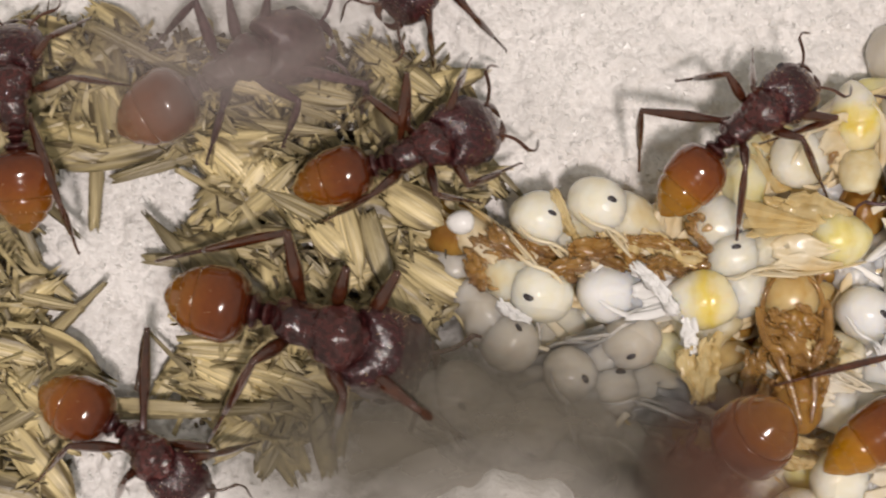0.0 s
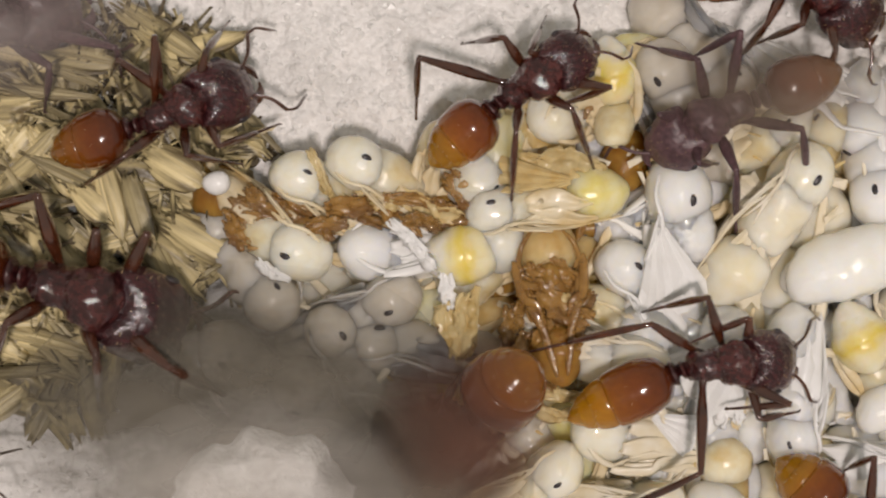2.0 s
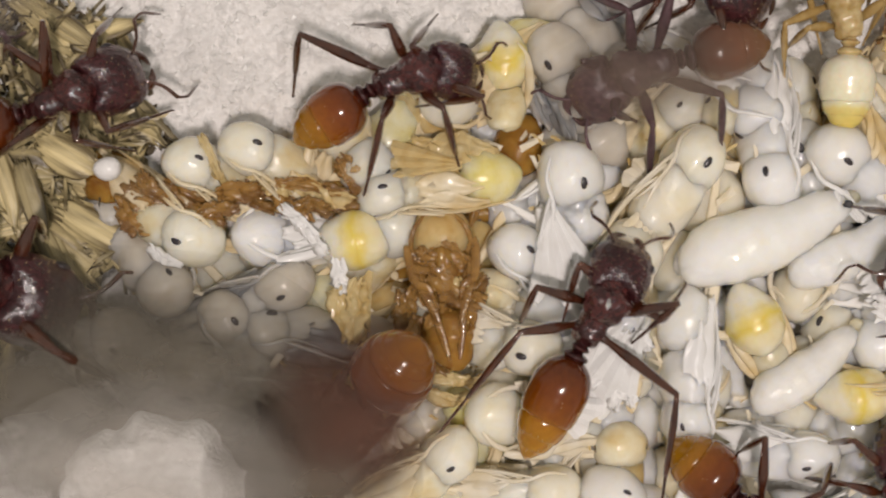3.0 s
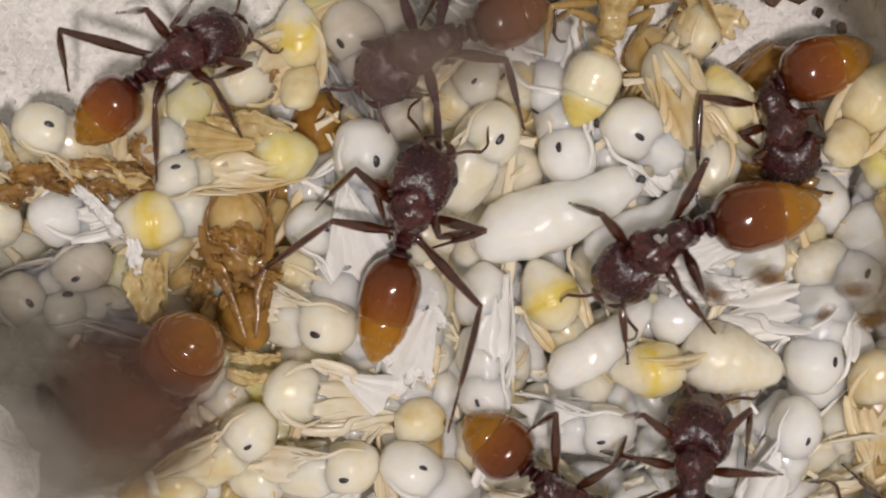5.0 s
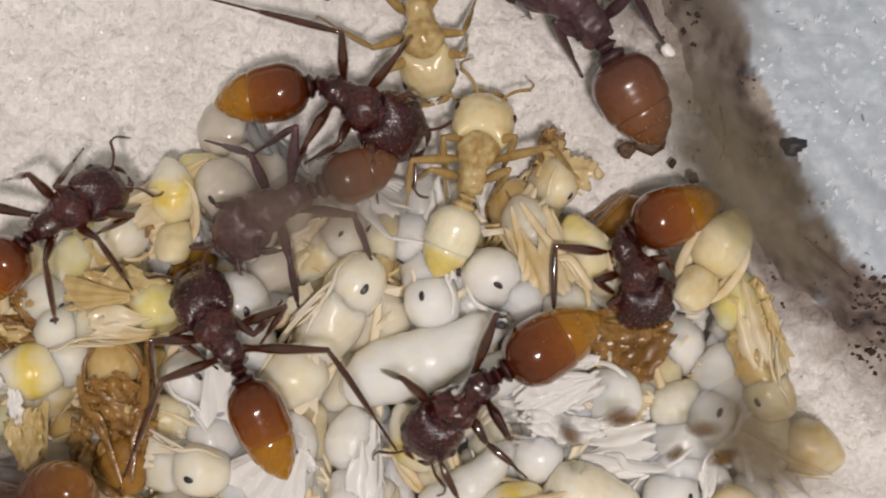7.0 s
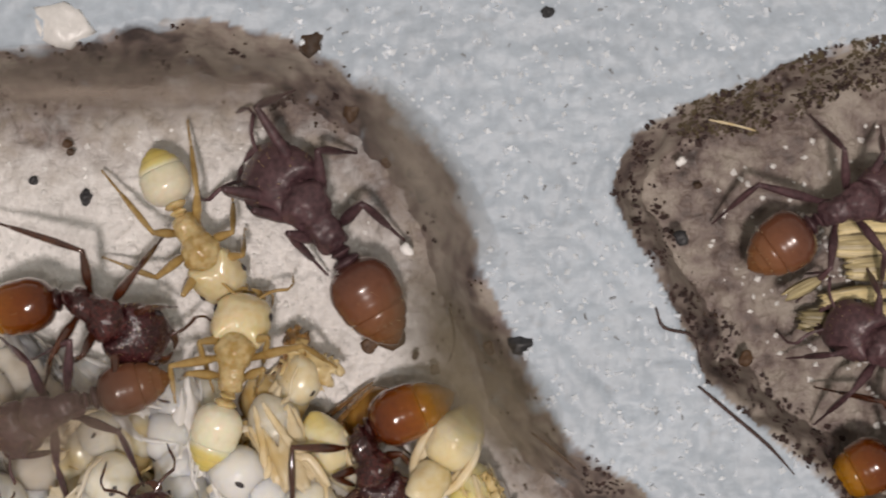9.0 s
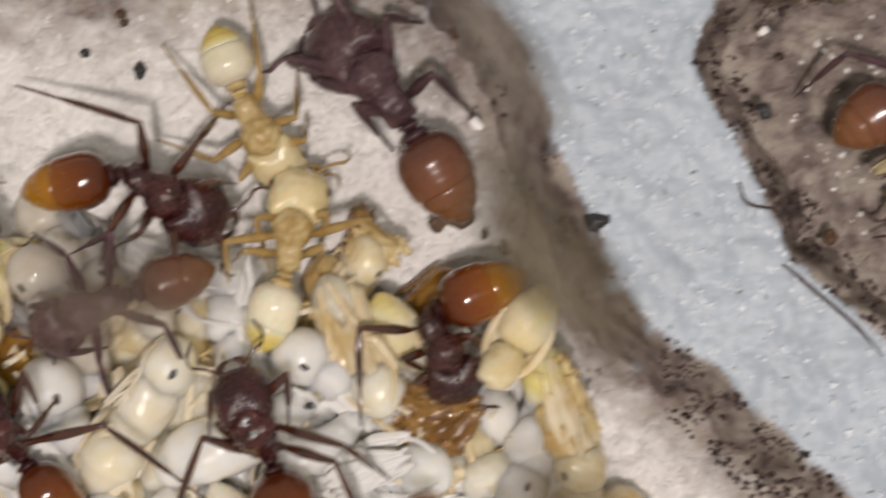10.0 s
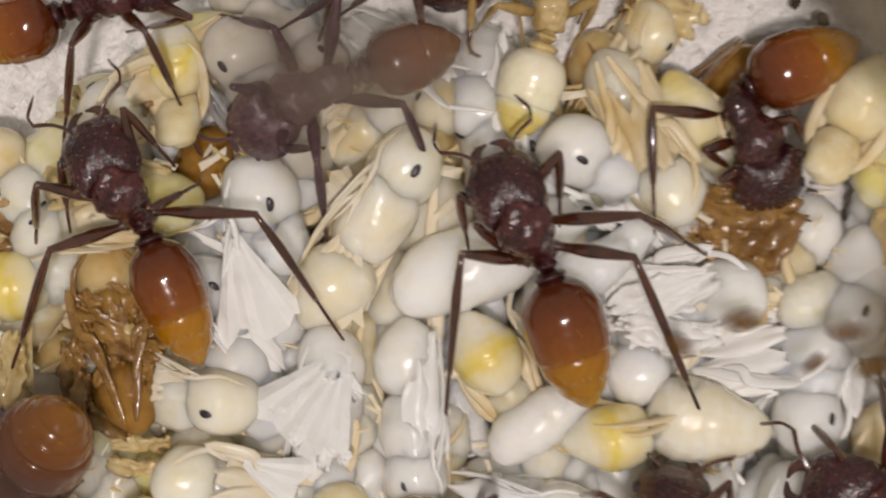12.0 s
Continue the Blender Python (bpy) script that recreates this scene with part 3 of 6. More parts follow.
def egg(x, y, z, turn, tone, size=1.0, tilt=0):
    """A pupa lying head down in the pile, its swollen ringed gaster uppermost and pointing along local +x."""
    key, m = ("egg", tone), place(x, y, z, 0, tilt, turn, size) @ pose(0, 0, 0, (x * 131 + y * 57) % 360 - 180)
    if key in BROOD:
        return copy_thing(BROOD[key], m)
    p = thing("pupa", m, "ant pupa head down with its plump yellowish gaster showing", "ant pupa", "brood pile")
    BROOD[key] = p
    seed = 10 * len(BROOD)

    def rings(gx, a):
        return 1 + 0.022 * sum(smooth01(1 - abs(gx - c) / 0.09) * -1 for c in (-0.15, 0.38, 0.72, 0.95))

    part("gaster", roughen(loft([(-1.2, 0.05, 0.05, 0), (-1.08, 0.40, 0.38, 0), (-0.75, 0.76, 0.72, 0), (-0.25, 0.90, 0.86, 0), (0.2, 0.88, 0.84, 0), (0.65, 0.67, 0.64, 0), (0.98, 0.40, 0.38, 0), (1.16, 0.20, 0.19, 0), (1.24, 0.02, 0.02, 0)],
                                steps=8, sides=30, lobes=rings), 0.05, 0.6, seed), EGG_SKIN[tone], p, "ringed yellow and ivory gaster")
    part("thorax", roughen(loft([(-2.5, 0.05, 0.05, -0.9), (-2.3, 0.5, 0.45, -0.85), (-1.7, 0.66, 0.6, -0.55), (-1.1, 0.5, 0.46, -0.2), (-0.95, 0.05, 0.05, -0.1)], steps=5, sides=20), 0.10, 0.5, seed + 1), SKIN["cream"], p)
    for s in (1, -1):
        for k in range(2):
            part("leg_sheath", tube([(-1.9, s * 0.5, -0.5), (-1.25, s * (0.62 + 0.2 * k), -0.15 - 0.2 * k), (-0.5 + 0.3 * k, s * (0.80 + 0.08 * k), -0.1 - 0.25 * k), (0.1 + 0.3 * k, s * 0.62, -0.45)], [0.10, 0.16, 0.13, 0.03], 8, 4, 0.5), M_SHEATH, p)
    return p


def shred(x, y, z, turn, length, width, mat, label, seed, curl=0.3):
    """A strip of shed skin, thin but with thickness, twisted."""
    rnd = random.Random(seed)
    bm, rows = bmesh.new(), []
    for i in range(16):
        t = i / 15
        w = width * (0.4 + 0.6 * math.sin(math.pi * (0.15 + 0.75 * t))) * rnd.uniform(0.8, 1.15)
        a = curl * math.sin(t * 4 + seed)
        row = []
        for j in range(21):
            s = j / 10 - 1
            row.append(bm.verts.new(((t - 0.5) * length + 0.12 * width * math.sin(s * 7 + seed) * (2 * t - 1), w / 2 * s * math.cos(a) + 0.15 * width * math.sin(5 * t + seed), w / 2 * s * math.sin(a) + curl * 0.3 * length * t * (1 - t) + 0.05 * s * s + 0.055 * min(width, 0.8) * math.cos(s * 7 + seed + 3 * t))))
        rows.append(row)
    for a, b in zip(rows, rows[1:]):
        for j in range(20):
            bm.faces.new((a[j], b[j], b[j + 1], a[j + 1]))
    bmesh.ops.solidify(bm, geom=bm.faces[:], thickness=0.025)
    roughen(roughen(bm, 0.26, 0.5, seed), 0.07, 0.18, seed)
    return single("shed_skin", bm, mat, place(x, y, z, 0, 0, turn), label, "shed skin", "shed skins on the brood")


def fan(x, y, z, turn, length, spread, pleats, mat, label, seed, lean=0.0):
    """A pleated fan of papery skin, as a pupa's wing or leg sheaths lie: folds run out from the narrow end along local +x."""
    rnd = random.Random(seed)
    bm, rows = bmesh.new(), []
    cuts = [rnd.uniform(0.86, 1.06) for _ in range(2 * pleats + 1)]
    for i in range(13):
        t = i / 12
        row = []
        for q in range(4 * pleats + 1):
            u = q / (4 * pleats)
            a = math.radians(spread) * (u - 0.5)
            r = length * (0.10 + 0.90 * t * (cuts[q // 2] * (2 - q % 2) + cuts[min(q // 2 + 1, 2 * pleats)] * (q % 2)) / 2)
            fold = (0.5 - abs(q % 4 - 2) / 2) * 0.22 * length * math.radians(spread) / pleats * (0.3 + 0.7 * t)
            row.append(bm.verts.new((r * math.cos(a), r * math.sin(a), fold + 0.28 * t * (1 - t) * length - 0.5 * abs(u - 0.5) ** 2 * t)))
        rows.append(row)
    for a, b in zip(rows, rows[1:]):
        for q in range(4 * pleats):
            bm.faces.new((a[q], b[q], b[q + 1], a[q + 1]))
    bmesh.ops.solidify(bm, geom=bm.faces[:], thickness=0.03)
    roughen(bm, 0.08, 0.7, seed)
    return single("shed_skin", bm, mat, place(x, y, z, 0, lean, turn), label, "shed skin", "shed skins on the brood", smooth=False)


# ---- ants ----
LEGS = {  # hip, knee, foot for the left side, front to back
    "front": ((0.75, 0.3, -0.32), (1.55, 1.25, 0.55), (2.3, 2.1, -1.55)),
    "middle": ((0.1, 0.34, -0.36), (0.35, 1.85, 0.75), (0.2, 3.3, -1.6)),
    "hind": ((-0.55, 0.32, -0.34), (-1.35, 1.9, 0.85), (-3.0, 2.9, -1.65))}
BODY = {}


def shared(key, build):
    """One mesh for each kind of body part."""
    if key not in BODY:
        bm = build()
        data = bpy.data.meshes.new(key)
        bmesh.ops.scale(bm, vec=(MM, MM, MM), verts=bm.verts)
        bm.to_mesh(data)
        bm.free()
        data.shade_smooth()
        BODY[key] = data
    return BODY[key]


def head_shape():
    # broad, heart-shaped from above: swollen hind corners with a notch between them
    bm = loft([(-0.02, 0.16, 0.16, 0), (-0.05, 0.50, 0.34, 0), (0.08, 0.74, 0.50, 0.0), (0.40, 0.88, 0.60, 0), (0.85, 0.87, 0.58, -0.01), (1.2, 0.76, 0.46, -0.05), (1.42, 0.58, 0.32, -0.10), (1.5, 0.36, 0.16, -0.14)],
              sides=44, steps=8, lobes=lambda x, a: 1 + 0.014 * math.sin(30 * a + 2 * math.sin(7 * x)) * (x > 0.1))
    for v in bm.verts:
        back = smooth01((0.7 - v.co.x) / 0.7)
        v.co.x -= 0.30 * back * min(1.0, (v.co.y / 0.62) ** 2)
        v.co.z -= 0.10 * back * max(0.0, 1 - abs(v.co.y) / 0.3) * (1 if v.co.z > 0 else 0)
    return roughen(roughen(bm, 0.03, 0.35, 5), 0.012, 0.09, 8)


def mesosoma_shape():
    return roughen(roughen(loft([(-1.04, 0.12, 0.14, -0.14), (-0.98, 0.32, 0.34, -0.08), (-0.74, 0.42, 0.48, 0.0), (-0.42, 0.44, 0.46, 0.04), (-0.18, 0.46, 0.46, 0.10), (0.05, 0.58, 0.54, 0.15), (0.38, 0.66, 0.58, 0.18), (0.68, 0.60, 0.52, 0.14), (0.92, 0.34, 0.34, 0.04), (1.08, 0.2, 0.2, 0.0)],
                        sides=40, steps=8, lobes=lambda x, a: 1 + 0.014 * math.sin(19 * a + 9 * x)), 0.08, 0.28, 6), 0.025, 0.09, 9)


def gaster_shape():
    return loft([(0.0, 0.14, 0.14, 0), (-0.04, 0.40, 0.38, 0.02), (-0.28, 0.78, 0.72, 0.06), (-0.72, 1.0, 0.92, 0.06), (-1.08, 1.01, 0.93, 0.05), (-1.29, 1.0, 0.92, 0.04), (-1.33, 0.995, 0.915, 0.04), (-1.50, 0.985, 0.905, 0.03), (-1.70, 0.925, 0.85, 0.02), (-1.76, 0.80, 0.73, 0.02)], sides=30, steps=6)


def gaster_tip_shape():
    return loft([(-1.6, 0.7, 0.62, 0.02), (-1.74, 0.865, 0.795, 0.02), (-1.98, 0.85, 0.78, 0.01), (-2.22, 0.745, 0.685, 0.0), (-2.26, 0.69, 0.635, 0.0), (-2.5, 0.57, 0.52, -0.03), (-2.60, 0.48, 0.44, -0.03), (-2.62, 0.44, 0.40, -0.04), (-2.82, 0.24, 0.22, -0.07), (-2.95, 0.03, 0.03, -0.1)], sides=30, steps=5)


def bristle_shape():
    """Short stiff hairs in rows over the rear segments."""
    rnd = random.Random(9)
    bm = bmesh.new()
    for x, w, h in ((-1.72, 0.93, 0.85), (-2.2, 0.79, 0.72), (-2.55, 0.55, 0.5), (-1.1, 1.0, 0.92), (-0.55, 0.86, 0.8)):
        for k in range(6):
            a = math.radians(rnd.uniform(15, 165))
            foot = Vector((x + rnd.uniform(-0.08, 0.08), 0.985 * w * math.cos(a), 0.03 + 0.985 * h * math.sin(a)))
            tip = foot + Vector((-0.10, 0.13 * math.cos(a), 0.13 * math.sin(a)))
            ring = [bm.verts.new(foot + 0.007 * Vector((math.cos(q), math.sin(q), 0.4 * math.sin(q)))) for q in (0, 2.1, 4.2)]
            top = bm.verts.new(tip)
            for q in range(3):
                bm.faces.new((ring[q], ring[(q + 1) % 3], top))
    return bm


def crown_shape():
    """Short stiff hairs over the back of the head and along the cheeks."""
    rnd = random.Random(21)
    bm = bmesh.new()
    for k in range(46):
        x, a = rnd.uniform(-0.12, 1.15), math.radians(rnd.uniform(8, 172))
        w, h = 0.86 - 0.5 * (x - 0.5) ** 2, 0.57 - 0.35 * (x - 0.5) ** 2
        foot = Vector((x - 0.22 * (1 - x) * math.cos(a) ** 2, w * math.cos(a), h * math.sin(a)))
        out = Vector((-0.25, math.cos(a), math.sin(a) + 0.3)).normalized()
        ring = [bm.verts.new(foot + 0.010 * Vector((math.cos(q), math.sin(q), 0.4 * math.sin(q)))) for q in (0, 2.1, 4.2)]
        top = bm.verts.new(foot + out * rnd.uniform(0.10, 0.19))
        for q in range(3):
            bm.faces.new((ring[q], ring[(q + 1) % 3], top))
    return bm


def ant(name, x, y, z, turn, label, size=1.0, head_turn=0, gaster_turn=0, big_head=1.0, stretch=1.0, feet=None, pale=False, pitch=0, gaster_pitch=-6, upside=0, belly=1.0, dull=False, red=False):
    """An ant with its middle body at x, y, z, facing turn degrees. feet: other knees and feet by (leg, side). dull:
    haze put into its colours.
    """
    shell, dark, limb, rear, tip = (M_CALLOW, M_CALLOW_PALE, M_CALLOW_LEG, M_CALLOW_BELLY, M_CALLOW_BELLY) if pale else (M_CHITIN, M_HEAD, M_LEG, M_GASTER, M_TIP)
    a = thing(name, place(x, y, z, upside, pitch, turn, size), label, "ant")
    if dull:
        shell, dark, limb, rear, tip = M_HAZED, M_HAZED, M_HAZED, M_HAZED_GASTER, M_HAZED_GASTER
    if red:
        rear = tip = M_RED_GASTER
    tag = "pale " if pale else "dull " if dull else "red " if red else ""
    piece("mesosoma", shared(tag + "mesosoma", mesosoma_shape), shell, a)
    head = piece("head", shared(tag + "head", head_shape), dark, a, m=place(0.86, 0, 0.0, 0, 34, head_turn, big_head))
    for s in (1, -1):
        piece("eye", shared("eye", lambda: ball(0.17, 0.09, 0.13, u=10, v=7)), M_EYE, head, "small black eye", m=place(0.78, s * 0.83, 0.10))
        piece("mandible", shared(tag + "mandible" + str(s), lambda: tube([(0, 0.30 * s, 0), (0.25, 0.42 * s, -0.03), (0.48, 0.30 * s, -0.06), (0.58, 0.04 * s, -0.08)], [0.16, 0.17, 0.12, 0.03], 8, 4, 0.6)), limb, head, m=place(1.3, 0, -0.1))
        feeler = piece("antenna", shared(tag + "scape" + str(s), lambda: tube([(0, 0, 0), (0.4, 0.4 * s, 0.14), (0.62, 0.85 * s, 0.16)], [0.045, 0.05, 0.06], 7)), limb, head, m=place(1.25, s * 0.28, 0.16))
        piece("flagellum", shared(tag + "flagellum" + str(s), lambda: tube([(0.62, 0.85 * s, 0.16), (0.95, 0.92 * s, 0.04), (1.35, 0.8 * s, -0.2), (1.7, 0.72 * s, -0.5)], [0.035, 0.042, 0.048, 0.025], 7)), limb, feeler)
    piece("bristles", shared("crown", crown_shape), M_HAIR, head, "fine golden bristles")
    back = Matrix.Translation((-1.0 * MM, 0, -0.06 * MM)) @ pose(0, 0, 0, 0, gaster_pitch, gaster_turn)
    waist = piece("petiole", shared(tag + "petiole", lambda: roughen(loft([(0.05, 0.16, 0.16, 0), (-0.05, 0.2, 0.2, 0.02), (-0.14, 0.29, 0.36, 0.12), (-0.24, 0.22, 0.24, 0.04), (-0.3, 0.16, 0.16, 0)], sides=14), 0.03, 0.2)), shell, a, m=back)
    piece("postpetiole", shared(tag + "postpetiole", lambda: roughen(loft([(-0.28, 0.15, 0.15, 0), (-0.34, 0.30, 0.30, 0.05), (-0.44, 0.38, 0.36, 0.06), (-0.54, 0.28, 0.28, 0.02), (-0.6, 0.17, 0.17, 0)], sides=14), 0.03, 0.2)), shell, waist)
    g = piece("gaster", shared(tag + "gaster", gaster_shape), rear, waist, "milky gaster" if pale else "red-brown gaster with haze in its colour" if dull else "glossy red-brown gaster" if red else "glossy amber-brown gaster", m=place(-0.50, 0, 0) @ Matrix.Diagonal((stretch, belly, belly, 1)))
    piece("gaster_tip", shared(tag + "gaster_tip", gaster_tip_shape), tip, g, "" if pale or dull or red else "golden amber tip")
    piece("bristles", shared("bristles", bristle_shape), M_HAIR, g, "fine golden bristles")
    for leg, (hip, knee, foot) in LEGS.items():
        for s in (1, -1):
            k, f = (feet or {}).get((leg, s), ((knee[0], s * knee[1], knee[2]), (foot[0], s * foot[1], foot[2])))
            h = Vector((hip[0], s * hip[1], hip[2]))
            k, f = Vector(k) - h, Vector(f) - h
            ankle = k.lerp(f, 0.62) + Vector((0, 0, -0.06))
            femur = part("leg", tube([(0, 0, 0), k * 0.14 + Vector((0, 0, -0.06)), k * 0.45, k * 0.85, k], [0.17, 0.11, 0.175, 0.115, 0.085], 8), limb, a, m=place(*h))
            femur["knee"], femur["foot"] = k[:], f[:]
            part("tibia", tube([k * 0.985, k.lerp(ankle, 0.35), k.lerp(ankle, 0.8), ankle], [0.07, 0.12, 0.10, 0.07], 7), limb, femur)
            part("tarsus", tube([ankle, ankle.lerp(f, 0.4) + Vector((0, 0, 0.04)), ankle.lerp(f, 0.8), f, f + Vector((0.08, 0.04 * s, -0.02))], [0.045, 0.05, 0.04, 0.035, 0.015], 6), limb, femur)
    return a


# ---- brood pile, top layer ----
pupa(-4.48, 0.24, 1.86, 154, "cream", 1.08, 90, -18, "gold")
pupa(-2.81, 0.69, 1.86, 151, "cream", 1.08, 90, -18, "gold")
pupa(-6.88, -0.51, 1.86, -32, "cream", 1.08, 90, -18, "gold")
pupa(1.54, 0.31, 2.20, -167, "cream", 1.08, 90, 0, "yellow")
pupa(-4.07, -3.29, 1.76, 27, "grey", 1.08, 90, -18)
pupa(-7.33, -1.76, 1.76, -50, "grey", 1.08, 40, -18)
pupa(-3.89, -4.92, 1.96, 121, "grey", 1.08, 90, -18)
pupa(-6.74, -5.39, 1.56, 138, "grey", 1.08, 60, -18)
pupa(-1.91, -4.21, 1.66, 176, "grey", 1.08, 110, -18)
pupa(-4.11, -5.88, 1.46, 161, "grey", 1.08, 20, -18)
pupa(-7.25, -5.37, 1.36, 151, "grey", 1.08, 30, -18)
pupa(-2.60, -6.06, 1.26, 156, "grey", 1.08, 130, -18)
pupa(-2.23, -1.17, 1.56, -179, "white", 1.08, 200, -18)
pupa(1.93, -2.50, 2.30, 98, "gold", 1.08, 180, 0, "gold", plain=True)
pupa(5.10, -2.51, 1.66, 138, "white", 1.08, 90, -18)
pupa(5.66, -0.95, 1.76, 93, "white", 1.2, 90, -18)
pupa(8.36, -0.11, 2.20, 57, "ivory", 1.25, 90, 0, plain=True)
pupa(11.56, 2.20, 1.46, -84, "white", 1.08, 90, -18)
pupa(14.84, 0.67, 1.86, 146, "white", 1.08, 60, -18)
pupa(15.38, 1.68, 2.1, -67, "cream", 1.06, 190, -10, "ivory")
pupa(21.83, -0.86, 2.20, -71, "tan", 1.08, 110, 0, "yellow")
pupa(3.05, -4.07, 2.06, -12, "ivory", 1.16, 90, -18)
pupa(4.90, -6.65, 1.86, 172, "ivory", 1.12, 180, -18)
pupa(7.31, -8.47, 1.64, 93, "tan", 0.9, 0, -18)
pupa(9.22, -5.12, 2.20, -87, "white", 1.08, 90, 0)
pupa(7.02, -5.09, 1.76, 83, "white", 1.08, 90, -18)
pupa(1.07, -8.47, 1.86, 38, "cream", 1.08, 90, -18)
pupa(3.82, -8.86, 1.76, 8, "ivory", 1.08, 90, -18)
pupa(8.23, -9.60, 1.66, 146, "white", 1.08, 90, -18)
pupa(11.49, -7.45, 1.76, -3, "white", 1.08, 90, -18, "cream")
pupa(19.42, -4.16, 1.76, -102, "white", 1.08, 40, -18, "cream")
pupa(18.14, -8.75, 1.66, 70, "white", 1.08, 90, -18, "tan")
pupa(21.18, -7.37, 1.56, 94, "tan", 1.08, 180, -18)
pupa(3.04, 3.80, 1.56, -143, "cream", 1.08, 150, -18, "yellow")
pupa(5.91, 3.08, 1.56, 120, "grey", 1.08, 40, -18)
pupa(8.02, 2.06, 0.95, 38, "cream", 1.08, 60, -18)
pupa(4.09, -4.09, 1.36, 126, "tan", 1.08, 160, -18, "yellow")
pupa(15.84, -2.26, 1.56, 1, "white", 1.08, 170, -18)
pupa(18.24, -2.13, 1.78, 178, "cream", 0.55, 60, -18)
pupa(15.33, -2.96, 1.54, -106, "white", 0.9, 0, -18)
pupa(-1.73, 0.63, 1.36, 67, "tan", 1.08, 200, -18, "tan")
pupa(14.95, 3.48, 0.96, 58, "tan", 1.08, 120, -18)
pupa(-0.66, -1.96, 1.56, 49, "cream", 1.08, 0, -18, "yellow")
pupa(5.53, -4.76, 1.36, 120, "white", 1.08, 30, -18)
pupa(20.97, -1.59, 1.46, -116, "white", 1.08, 60, -18)
pupa(17.97, -4.02, 1.36, 10, "white", 1.08, 150, -18)
pupa(0.38, 2.03, 1.46, -127, "yellow", 1.08, 30, -18)
pupa(9.97, 3.56, 1.06, -32, "white", 1.08, 140, -18)
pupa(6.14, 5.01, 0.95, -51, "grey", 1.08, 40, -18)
pupa(9.56, 1.86, 1.16, 55, "tan", 1.08, 30, -18)
larva(11.50, -0.91, 2.4, 22, 1.08, 0.1)
larva(13.94, -1.29, 2.3, 28, 0.75, 0.2)
larva(12.75, -4.90, 2.2, 37, 0.75, 0.15)
larva(10.09, -1.29, 2.0, 27, 0.75, 0.15)
egg(-0.84, -1.30, 2.30, -176, "banded", 1.02, 0)
egg(11.14, -3.47, 2.30, 116, "banded", 0.94, 0)
egg(14.17, -5.71, 2.50, -175, "banded", 0.96, 0)
egg(20.84, 2.50, 2.50, 58, "pale", 1.0, 0)
egg(16.46, 2.38, 1.90, 113, "pale", 0.95, 0)
egg(3.54, 4.25, 2.00, 98, "banded", 0.9, 0)
larva(16.67, -5.44, 2.30, -12, 0.62, 0.05, "ivory", 1.75)
larva(19.83, -2.48, 1.90, 15, 0.5, 0.05, "ivory", 1.6)
larva(5.71, 0.10, 2.20, 110, 0.6, 0.05, "white", 1.5)
shred(-2.24, -1.01, 2.9, -43, 1.95, 0.4, M_SHRED, "thin white shred of shed skin", 0)
shred(-1.19, -2.33, 2.8, -71, 1.06, 0.5, M_SHRED, "thin white shred of shed skin", 1)
shred(-6.38, -1.90, 2.8, -26, 1.12, 0.35, M_SHRED, "thin white shred of shed skin", 2)
shred(-0.71, -3.41, 2.9, 78, 1.88, 0.7, M_TANSKIN, "tan papery shred of shed skin", 3)
shred(1.86, 1.19, 2.6, -4, 2.87, 1.4, M_TANSKIN, "tan papery shred of shed skin", 4)
shred(1.95, 0.91, 2.5, -39, 2.63, 1.0, M_TANSKIN, "tan papery shred of shed skin", 5)
shred(-2.16, 0.09, 2.6, -28, 1.73, 0.7, M_TANSKIN, "tan papery shred of shed skin", 6)
shred(-5.02, 1.00, 2.9, -61, 1.61, 0.3, M_TANSKIN, "tan papery shred of shed skin", 7)
shred(2.17, -2.71, 3.0, -26, 1.87, 0.8, M_AMBERSKIN, "wrinkled amber shed skin on the brood", 8)
shred(1.33, -4.50, 2.4, -44, 1.91, 0.8, M_AMBERSKIN, "wrinkled amber shed skin on the brood", 9)
shred(6.83, -5.37, 2.7, -45, 1.92, 0.5, M_SHRED, "thin white shred of shed skin", 10)
shred(6.91, -5.37, 2.7, -84, 1.70, 0.5, M_SHRED, "thin white shred of shed skin", 11)
shred(7.17, -4.86, 2.8, -116, 1.51, 0.4, M_SHRED, "thin white shred of shed skin", 12)
shred(15.64, -2.15, 2.7, 23, 2.64, 1.0, M_SHRED, "thin white shred of shed skin", 13)
shred(15.82, -3.15, 2.6, -2, 2.25, 0.9, M_SHRED, "thin white shred of shed skin", 14)
shred(18.18, -0.77, 2.0, 13, 1.61, 1.6, M_AMBERSKIN, "wrinkled amber shed skin on the brood", 15)
shred(17.24, -0.88, 2.0, 111, 1.41, 1.3, M_AMBERSKIN, "wrinkled amber shed skin on the brood", 16)
shred(7.47, -3.92, 3.0, -39, 1.41, 0.5, M_SHRED, "thin white shred of shed skin", 17)
shred(6.60, -4.31, 2.9, 16, 1.79, 0.5, M_SHRED, "thin white shred of shed skin", 18)
shred(6.85, -5.03, 2.9, 35, 1.41, 0.5, M_SHRED, "thin white shred of shed skin", 19)
shred(2.36, -5.40, 2.4, 3, 1.44, 0.35, M_TANSKIN, "tan papery shred of shed skin", 20)
shred(2.12, -5.96, 2.4, -8, 1.29, 0.4, M_TANSKIN, "tan papery shred of shed skin", 21)
shred(16.04, 4.93, 1.6, -47, 1.60, 1.5, M_TANSKIN, "tan papery shred of shed skin", 22)
shred(15.47, 5.42, 1.4, -121, 1.53, 1.0, M_AMBERSKIN, "wrinkled amber shed skin on the brood", 23)
